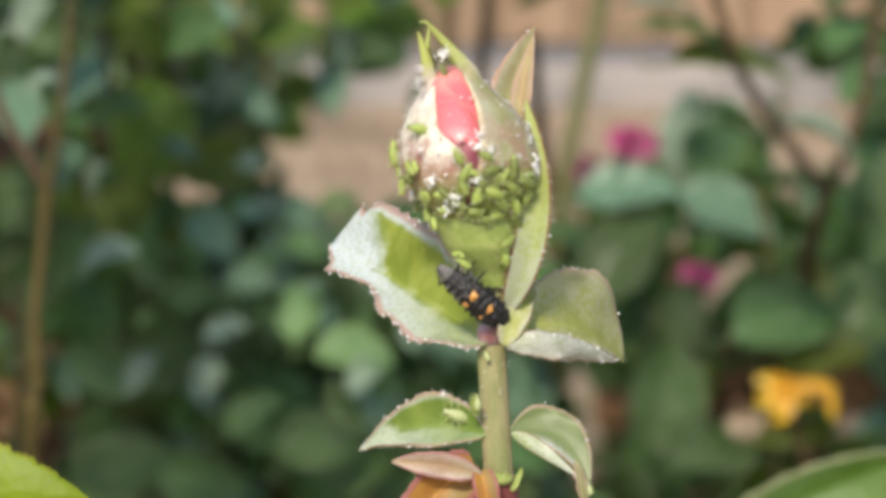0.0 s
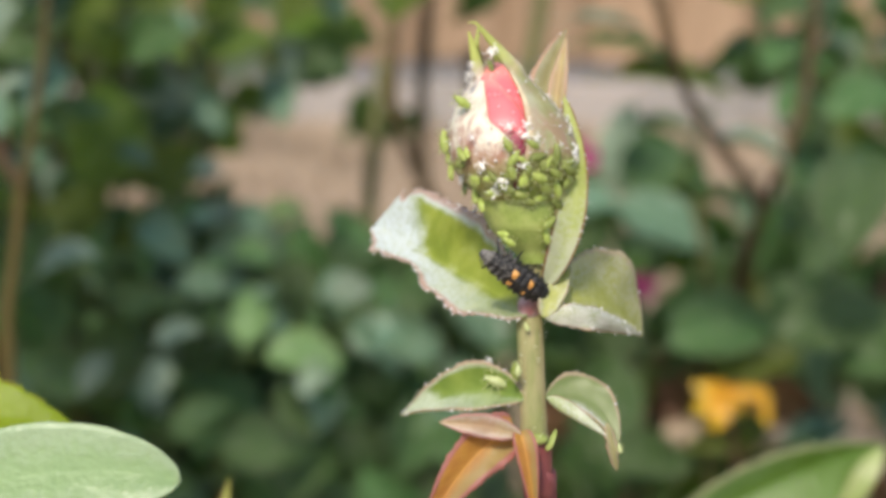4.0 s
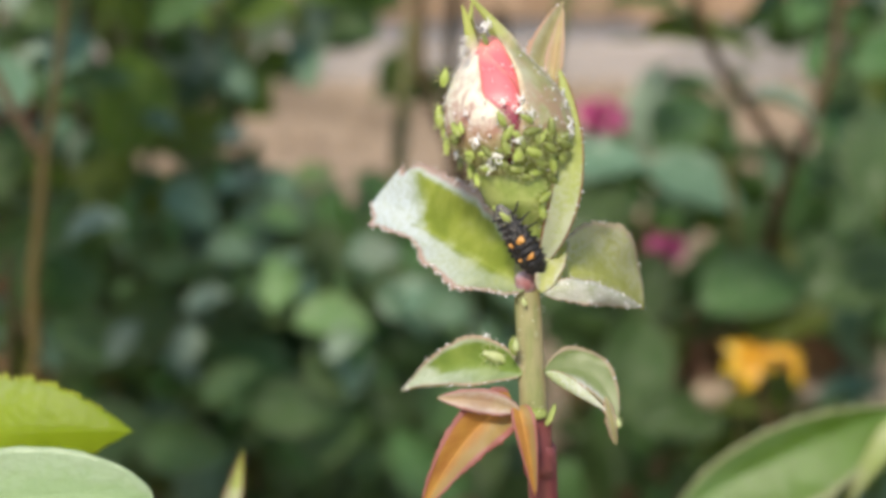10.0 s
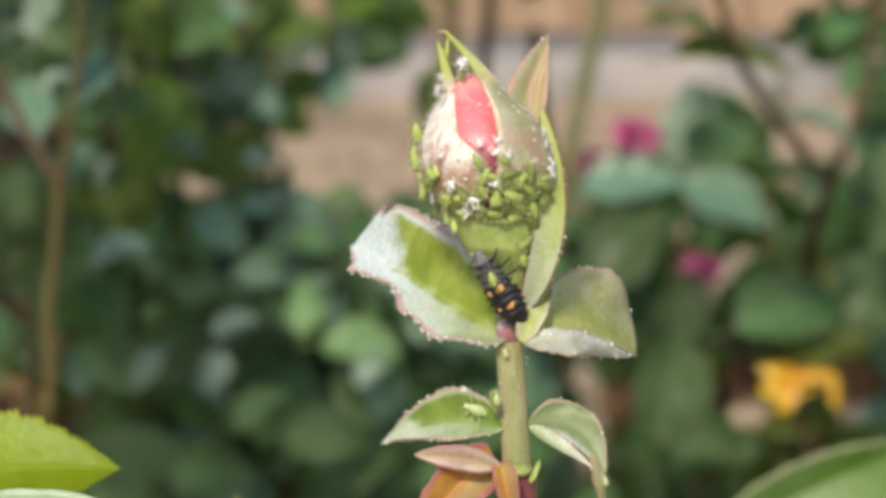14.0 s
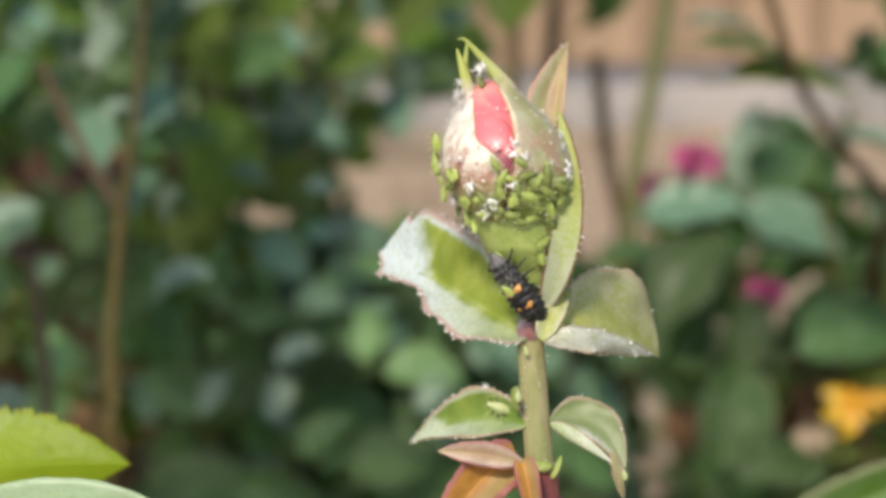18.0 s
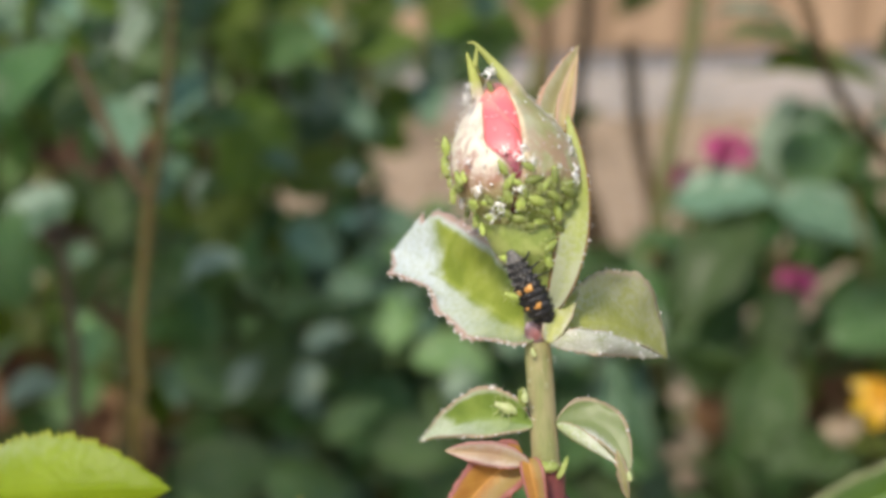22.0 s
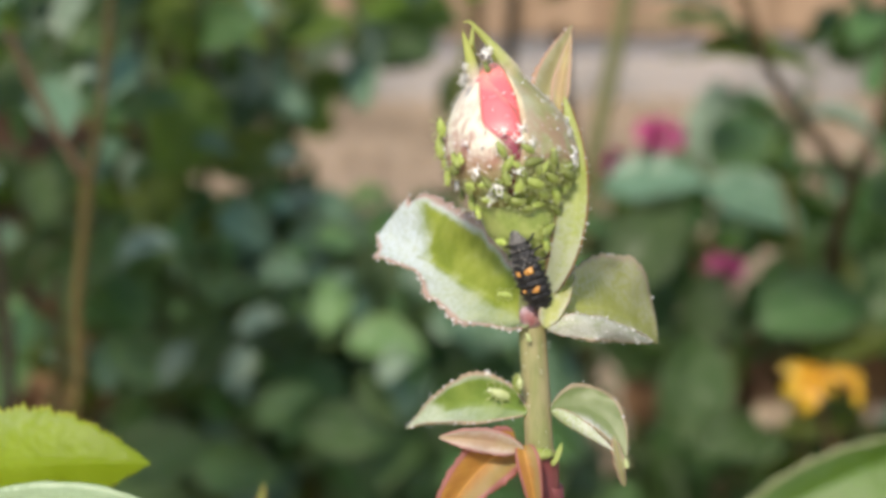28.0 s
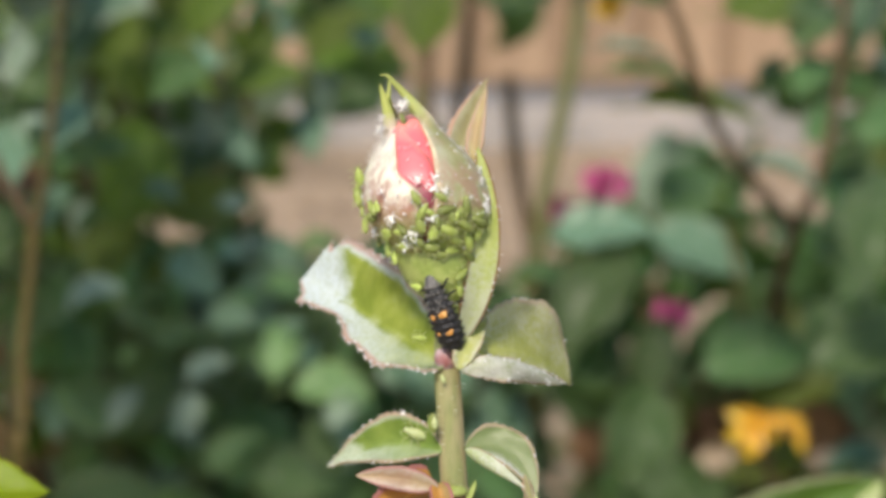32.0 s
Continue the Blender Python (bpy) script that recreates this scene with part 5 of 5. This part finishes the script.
def build_bushes():
    rng = random.Random(17)
    feet = [spot(-60, 700, 0.62), spot(240, 700, 0.80), spot(560, 700, 0.92), spot(1000, 700, 1.02), spot(1290, 700, 0.86), spot(1620, 700, 0.72)]
    bushes = [thing("rose_bush", (f.x, f.y + 0.05, 0.0), lab, "rose bush", "rose bushes behind the bud") for f, lab in zip(feet, (
        "rose bush with brown canes and dark green leaves", "leafy dark green rose bush in half shade", "rose bush with glossy green leaves and thin canes", "sparse rose bush with green canes and magenta blossoms",
        "rose bush with a drooping yellow blossom", "rose bush with russet canes and broad green leaves"))]

    def nearest(a):
        return bushes[min(range(6), key=lambda i: abs((-60, 240, 560, 1000, 1290, 1620)[i] - a))]

    for a, b, size, turn, d, mat in LEAVES_A + LEAVES_B + LEAVES_C + LEAVES_D + LEAVES_E + LEAVES_F:
        bush = nearest(a)
        tilt = Vector((rng.uniform(-0.35, 0.15), 0, rng.uniform(-0.2, 0.35)))
        face = -AHEAD + 0.55 * UP + tilt if mat is not P else -0.8 * AHEAD + 0.8 * UP - 0.5 * RIGHT
        if mat is F and (a > 1480 and 180 < b < 450 or b > 600 and not 400 < a < 1000 or a < 420 and b > 220 or a > 1000 and b > 430 and size < 220):
            face -= 0.75 * face.dot(SUN_WAY) * SUN_WAY
        if mat is O and a < 400 and b > 150:
            face -= 0.6 * face.dot(SUN_WAY) * SUN_WAY
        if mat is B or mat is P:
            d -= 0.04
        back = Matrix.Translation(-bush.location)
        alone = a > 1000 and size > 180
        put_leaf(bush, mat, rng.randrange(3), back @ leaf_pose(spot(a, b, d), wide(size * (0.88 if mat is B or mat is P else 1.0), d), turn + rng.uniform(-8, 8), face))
        # its smaller neighbours on the same stalk, turned out of the sun, bright kinds darkened
        for s in () if alone else (-1, 1):
            way = radians(turn + s * 100)
            off = size * rng.uniform(0.5, 0.7)
            lean = face + Vector((rng.uniform(-0.6, 0.6), 0, rng.uniform(-0.5, 0.5)))
            lean -= rng.uniform(0.4, 0.95) * lean.dot(SUN_WAY) * SUN_WAY
            near_a, near_b = a + off * math.cos(way), b - off * math.sin(way)
            if not in_gap(near_a, near_b, 0.95):
                put_leaf(bush, F if mat is P or mat is B or mat is T else mat, rng.randrange(3), back @ leaf_pose(spot(near_a, near_b, d + rng.uniform(0.02, 0.06)), wide(size * rng.uniform(0.6, 0.85), d), turn + s * rng.uniform(20, 60), lean))
    # leaves held level, seen almost along their blades
    for a, b, size, turn, d, mat in LEVEL:
        bush = nearest(a)
        put_leaf(bush, mat, rng.randrange(3), Matrix.Translation(-bush.location) @ leaf_pose(spot(a, b, d), wide(size, d), turn, UP - (0.55 if mat is O else 0.32) * AHEAD + 0.15 * RIGHT))
    # sprays of sunlit leaves high in the two bushes beside the brown cane
    made = 0
    while made < 130:
        a, b, d = rng.uniform(-330, 440 if made < 50 else 220), rng.uniform(-260, 120 if made < 50 else 30), rng.uniform(0.52, 0.74)
        if in_gap(a, b) or rng.random() > lerp(b, [-260, 60, 150], [1, 0.8, 0.3]):
            continue
        face = Vector((rng.uniform(-0.9, 0.5), -0.8, rng.uniform(0.0, 1.2)))
        if rng.random() < 0.25:
            face -= 0.8 * face.dot(SUN_WAY) * SUN_WAY
        put_leaf(nearest(a), rng.choice((F, T, O, P, T, O, F, O)), rng.randrange(3), Matrix.Translation(-nearest(a).location) @ leaf_pose(spot(a, b, d), wide(rng.uniform(100, 180), d), rng.uniform(0, 360), face))
        made += 1
    # leaves low between the stems
    for _ in range(150):
        a, b, d = rng.choice((rng.uniform(150, 1000), rng.uniform(380, 960))), rng.uniform(450, 920), rng.uniform(0.74, 0.86)
        face = Vector((rng.uniform(-0.6, 0.6), -0.8, rng.uniform(0.0, 1.1)))
        if in_gap(a, b, 0.9):
            continue
        face -= rng.uniform(0.0, 0.7 if a < 380 else 0.4) * face.dot(SUN_WAY) * SUN_WAY
        put_leaf(nearest(a), rng.choice((F, F, F, T)), rng.randrange(3), Matrix.Translation(-nearest(a).location) @ leaf_pose(spot(a, b, d), wide(rng.uniform(110, 190), d), rng.uniform(0, 360), face))
    # the inner foliage
    made = 0
    while made < 1900:
        a, b, d = rng.uniform(-420, 1980), rng.uniform(-260, 1120), rng.uniform(0.76, 1.45)
        if rng.random() > (1.0 if b > 430 or a < 420 else 0.5) or in_gap(a, b, 1.08):
            continue
        bush = nearest(a)
        face = Vector((rng.uniform(-0.9, 0.9), -0.7, rng.uniform(-0.4, 1.2)))
        if rng.random() < (0.68 if a > 1000 and b > 560 else 0.22 if 380 < a < 1000 and b > 430 else 0.56 if a > 1000 or b < 200 and a < 450 else 0.74):
            face -= rng.uniform(0.6, 0.95) * face.dot(SUN_WAY) * SUN_WAY
        kind = M_FAR_DRY if (b > 470 or a < 260 and b > 230) and rng.random() < (0.32 if a < 260 else 0.13) else rng.choice((F, F, F, T, F, O, P if b < 300 else F, O if a < 520 else F, O if a < 520 else F))
        put_leaf(bush, kind, rng.randrange(3), Matrix.Translation(-bush.location) @ leaf_pose(spot(a, b, d), rng.uniform(0.030, 0.054), rng.uniform(0, 360), face), d < 0.95)
        made += 1
    # small leaves turned to the sun among the shaded ones, highlights put into their colour
    rng = random.Random(23)
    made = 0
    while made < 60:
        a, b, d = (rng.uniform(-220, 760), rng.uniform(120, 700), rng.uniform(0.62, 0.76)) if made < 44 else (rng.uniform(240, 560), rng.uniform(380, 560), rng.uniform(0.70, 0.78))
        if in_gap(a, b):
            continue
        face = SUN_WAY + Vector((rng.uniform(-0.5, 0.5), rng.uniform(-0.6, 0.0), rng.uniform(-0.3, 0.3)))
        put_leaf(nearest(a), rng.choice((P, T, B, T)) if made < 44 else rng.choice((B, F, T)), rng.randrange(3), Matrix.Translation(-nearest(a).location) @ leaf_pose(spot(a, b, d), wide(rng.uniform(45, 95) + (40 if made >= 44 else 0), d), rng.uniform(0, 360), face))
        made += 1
    # unseen leaves added high on the left, only to shade the bushes under them
    for _ in range(40):
        a, b, d = rng.uniform(-1480, -960), rng.uniform(-850, -430), rng.uniform(0.30, 0.36)
        face = Vector((rng.uniform(-0.7, 0.7), rng.uniform(-0.9, 0.1), 1.0))
        put_leaf(bushes[0], rng.choice((F, F, F, O)), rng.randrange(3), Matrix.Translation(-bushes[0].location) @ leaf_pose(spot(a, b, d), rng.uniform(0.035, 0.05), rng.uniform(0, 360), face), False)
    # the sides and the undergrowth that close the beds
    made = 0
    while made < 1500:
        a, b, d = rng.uniform(-500, 2050), rng.uniform(160, 1250), rng.uniform(1.1, 1.9)
        if in_gap(a, b, 1.12):
            continue
        bush = nearest(a)
        face = Vector((rng.uniform(-0.9, 0.9), -0.7, rng.uniform(-0.4, 1.0)))
        face -= (0.4 if 380 < a < 1000 else 0.9) * face.dot(SUN_WAY) * SUN_WAY
        put_leaf(bush, rng.choice((F, F, F, O)), rng.randrange(3), Matrix.Translation(-bush.location) @ leaf_pose(spot(a, b, d), rng.uniform(0.035, 0.06), rng.uniform(0, 360), face), False)
        made += 1

    # the flanks and backs of the bushes
    for bush in bushes:
        made = 0
        while made < 330:
            p = Vector((bush.location.x + rng.gauss(0, 0.24), bush.location.y + 0.18 + rng.gauss(0, 0.24), rng.uniform(0.05, 0.72)))
            way = p - EYE
            d = way.dot(AHEAD)
            a, b = 784 + way.dot(RIGHT) / d * K, 441 - way.dot(UP) / d * K
            made += 1
            if p.y < 0.34 or -460 < a < 2020 and (-720 < b < 700 or d < 1.25):
                continue
            face = Vector((rng.uniform(-1, 1), rng.uniform(-1, 0.4), rng.uniform(0.1, 1.2)))
            put_leaf(bush, rng.choice((F, F, F, O)), rng.randrange(3), Matrix.Translation(-bush.location) @ leaf_pose(p, rng.uniform(0.03, 0.055), rng.uniform(0, 360), face), False)
    join_foliage(bushes)
    L, C, R, Y = bushes[0], bushes[3], bushes[5], bushes[4]
    cane(L, ((60, -760, 0.50, 7), (110, -500, 0.47, 10), (128, -160, 0.45, 9), (122, 60, 0.445, 9), (98, 260, 0.44, 9), (84, 330, 0.44, 13), (76, 430, 0.44, 11), (62, 560, 0.44, 12), (66, 690, 0.44, 13), (58, 830, 0.44, 13)), M_CANE_OCHRE, "brown rose cane with a knot")
    cane(L, ((-60, 60, 0.45, 9), (-10, 170, 0.445, 9), (40, 265, 0.44, 10), (82, 330, 0.44, 13)), M_CANE_RED, "", False)
    cane(L, ((28, 500, 0.52, 8), (36, 640, 0.52, 9), (30, 780, 0.52, 10), (44, 900, 0.52, 10)), M_CANE_OCHRE)
    # added out of view to carry the unseen shading leaves
    cane(L, ((-1260, -760, 0.33, 6), (-1120, -480, 0.36, 7), (-760, 20, 0.44, 8), (-420, 460, 0.52, 9), (-280, 800, 0.58, 10)), M_CANE, "arching brown rose cane added out of view")
    cane(L, ((-90, 400, 0.5, 10), (-60, 600, 0.5, 11), (-50, 850, 0.5, 12)), M_CANE)
    cane(bushes[1], ((265, 60, 0.75, 16), (235, 220, 0.75, 17), (205, 420, 0.75, 18), (215, 900, 0.76, 20)), M_CANE_GREEN)
    cane(bushes[1], ((425, -120, 0.8, 18), (415, 60, 0.8, 18), (425, 220, 0.8, 16), (400, 500, 0.8, 18)), M_CANE_GREEN)
    cane(bushes[1], ((285, -160, 0.76, 6), (318, 60, 0.76, 6), (305, 300, 0.80, 7), (330, 560, 0.86, 7), (318, 800, 0.9, 8)), M_CANE, "thin brown rose twig")
    cane(bushes[1], ((150, -140, 0.6, 5), (192, 120, 0.62, 6), (230, 330, 0.72, 6), (240, 520, 0.82, 7), (262, 800, 0.86, 7)), M_CANE, "thin brown rose twig")
    cane(bushes[2], ((520, -60, 0.76, 6), (470, 110, 0.76, 7), (462, 330, 0.76, 7), (500, 560, 0.77, 8), (490, 820, 0.78, 8)), M_CANE_OCHRE, "thin ochre rose twig")
    cane(Y, ((1340, 330, 0.74, 6), (1362, 470, 0.74, 6), (1350, 640, 0.75, 7), (1372, 850, 0.76, 8)), M_CANE_OCHRE, "thin ochre rose twig")
    cane(bushes[2], ((800, -120, 0.85, 12), (795, 140, 0.85, 12), (830, 260, 0.85, 12), (890, 400, 0.85, 13), (900, 700, 0.86, 14)), M_CANE)
    cane(bushes[2], ((780, 80, 0.85, 10), (762, 240, 0.85, 14), (752, 420, 0.85, 14), (735, 640, 0.85, 15)), M_CANE_GREEN)
    cane(C, ((1075, -160, 0.9, 15), (1062, 0, 0.9, 15), (1030, 160, 0.9, 15), (1000, 320, 0.9, 15), (985, 600, 0.92, 16)), M_CANE_GREEN)
    cane(C, ((940, 60, 0.95, 13), (958, 240, 0.95, 13), (985, 420, 0.95, 14), (975, 800, 0.95, 16)), M_CANE)
    cane(C, ((870, -140, 0.9, 12), (860, 40, 0.9, 12), (850, 180, 0.9, 12), (870, 500, 0.9, 14)), M_CANE)
    cane(C, ((1090, 280, 0.8, 8), (1085, 400, 0.8, 9), (1100, 600, 0.82, 10)), M_CANE_GREEN)
    cane(R, ((1560, -140, 0.66, 9), (1548, 60, 0.66, 9), (1512, 230, 0.66, 10), (1450, 380, 0.68, 11), (1425, 500, 0.76, 16), (1440, 600, 0.86, 17)), M_CANE_RED, "russet rose cane")
    cane(R, ((1205, -160, 0.6, 10), (1262, -20, 0.6, 10), (1295, 90, 0.61, 11), (1340, 180, 0.63, 10), (1400, 260, 0.64, 11), (1465, 345, 0.67, 13)), M_CANE, "", False)
    cane(Y, ((1395, 690, 0.68, 8), (1410, 770, 0.70, 9), (1420, 900, 0.72, 10)), M_CANE)
    cane(Y, ((1245, 500, 0.77, 8), (1235, 620, 0.77, 9), (1250, 800, 0.77, 10)), M_CANE_GREEN)

    build_blossom(C, 1118, 252, 0.77, 82, M_MAGENTA, 7, 0.1, 1, "magenta_blossom", "open magenta rose blossom")
    build_blossom(C, 1045, 298, 0.80, 60, M_MAGENTA, 6, 0.3, 2, "magenta_blossom", "small dark magenta rose blossom")
    build_blossom(Y, 1236, 490, 0.767, 68, M_MAGENTA, 7, 0.1, 3, "magenta_blossom", "open magenta rose blossom")
    build_ragged_blossom(Y, 1402, 690, 0.68, 156)
    build_blossom(Y, 1318, 740, 0.70, 56, M_WITHER, 6, 0.4, 6, "withered_blossom", "withered beige rose blossom")
    build_blossom(C, 1128, -72, 0.70, 60, M_YELLOW, 5, 0.1, 7, "yellow_blossom", "small yellow rose blossom")


build_ground()
build_kerb()
build_fence()
build_rose()
FIRST_APHID = build_aphids()
CRAWLER, CLIMBER = build_crawler(FIRST_APHID), build_climber(FIRST_APHID)
build_skins()
LARVA = build_larva()
LEAF_ONE, LEAF_TWO = build_near_leaves()
build_bushes()

# ---- what moves: the larva turns about its tail, two near leaves sway ----
LEAN = ((0, 50), (1, 49), (2, 49), (3, 50), (3.5, 56), (5.5, 58), (6, 55), (7, 51), (8, 46), (9, 40), (10, 33), (11, 34), (12, 34), (13, 32), (14, 33), (14.5, 31), (16.5, 29), (17, 33), (18, 36), (19, 36.5), (20, 34),
        (21, 29), (22, 27), (23, 29), (24, 25.5), (25, 24.5), (28, 21), (29, 21.5), (30, 21), (31, 21.5), (32, 20.5))
SWAY_ONE = [(0, 0.00001, -0.00001, -0.00003), (0.5, -0.00042, 0.00022, 0.00080), (1, 0.00470, 0.00008, 0.00029), (1.5, 0.00447, 0.00014, 0.00051), (2, 0.00289, 0.00035, 0.00132), (3, 0.00425, -0.00040, -0.00150), (3.5, -0.00679, 0.00117, 0.00438), (5.5, -0.00352, 0.00066, 0.00247), (6, -0.00078, -0.00012, -0.00044), (7, 0.00220, -0.00001, -0.00005), (8, -0.00192, 0.00069, 0.00259), (9, -0.00020, 0.00056, 0.00210), (9.5, -0.00093, 0.00023, 0.00084), (10, -0.00083, 0.00026, 0.00098), (11, 0.00006, 0.00059, 0.00219), (12, 0.00051, 0.00029, 0.00109), (13, 0.00066, 0.00047, 0.00177), (14, 0.00028, 0.00066, 0.00246), (14.5, 0.00170, 0.00072, 0.00268), (16.5, -0.00160, 0.00078, 0.00292), (17, -0.00114, 0.00092, 0.00343), (18, -0.00324, 0.00092, 0.00342), (19, -0.00294, 0.00017, 0.00065), (20, -0.00258, 0.00069, 0.00258), (21, -0.00153, 0.00017, 0.00063), (21.5, -0.00113, 0.00006, 0.00022), (22, -0.00047, -0.00001, -0.00004), (23, -0.00143, 0.00070, 0.00261), (24, 0.00141, -0.00001, -0.00004), (25, 0.00086, 0.00036, 0.00134), (28, 0.00043, 0.00036, 0.00134), (29, 0.00110, 0.00008, 0.00029), (30, -0.00150, 0.00079, 0.00296), (31, -0.00098, 0.00068, 0.00252), (32, -0.00331, 0.00070, 0.00260)]
SWAY_TWO = [(0, 0.00001, -0.00001, -0.00003), (1, 0.00259, 0.00006, 0.00022), (2, 0.00072, 0.00044, 0.00164), (3, 0.00355, -0.00049, -0.00183), (3.5, -0.00134, 0.00164, 0.00613), (5.5, -0.00087, 0.00012, 0.00045), (6, -0.00281, 0.00009, 0.00035), (7, 0.00099, 0.00000, 0.00000), (8, -0.00171, 0.00071, 0.00266), (9, -0.00284, 0.00054, 0.00203), (10, -0.00411, 0.00022, 0.00083), (11, -0.00212, 0.00064, 0.00240), (12, 0.00006, 0.00050, 0.00188), (13, -0.00112, 0.00053, 0.00196), (14, -0.00072, 0.00059, 0.00222), (17, -0.00056, 0.00091, 0.00339), (18, -0.00214, 0.00087, 0.00324), (19, -0.00185, 0.00048, 0.00181), (20, -0.00140, 0.00066, 0.00248), (22, -0.00048, 0.00006, 0.00021), (23, -0.00265, 0.00072, 0.00268), (24, -0.00124, -0.00001, -0.00005), (25, -0.00176, 0.00035, 0.00132), (28, -0.00136, 0.00031, 0.00116), (29, -0.00169, -0.00008, -0.00028), (30, -0.00181, 0.00084, 0.00315), (31, -0.00114, 0.00064, 0.00238), (32, -0.00307, 0.00044, 0.00165)]


def motions():
    upright = Matrix((RIGHT, UP, -AHEAD)).transposed().to_4x4()
    walk(LARVA, [(t, Matrix.Translation(LARVA_AT) @ upright @ pose(0, 0, 0, 0, 0, a) @ pose(0, 0, 0, 16, 0, 0) @ pose(0, 0, 0, 0, -28, 0)) for t, a in LEAN])
    walk(CRAWLER, [(t, stand(spot(a, b, d), -AHEAD, turn, 1.0)) for t, a, b, d, turn in CRAWL])
    walk(CLIMBER, [(t, stand(spot(a, b, d), -AHEAD, turn, 1.0)) for t, a, b, d, turn in CLIMB])
    for leaf, rows in ((LEAF_ONE, SWAY_ONE), (LEAF_TWO, SWAY_TWO)):
        home = Vector(leaf.location)
        walk(leaf, [(t, Matrix.Translation(home + Vector((x, y, z)))) for t, x, y, z in rows])


motions()
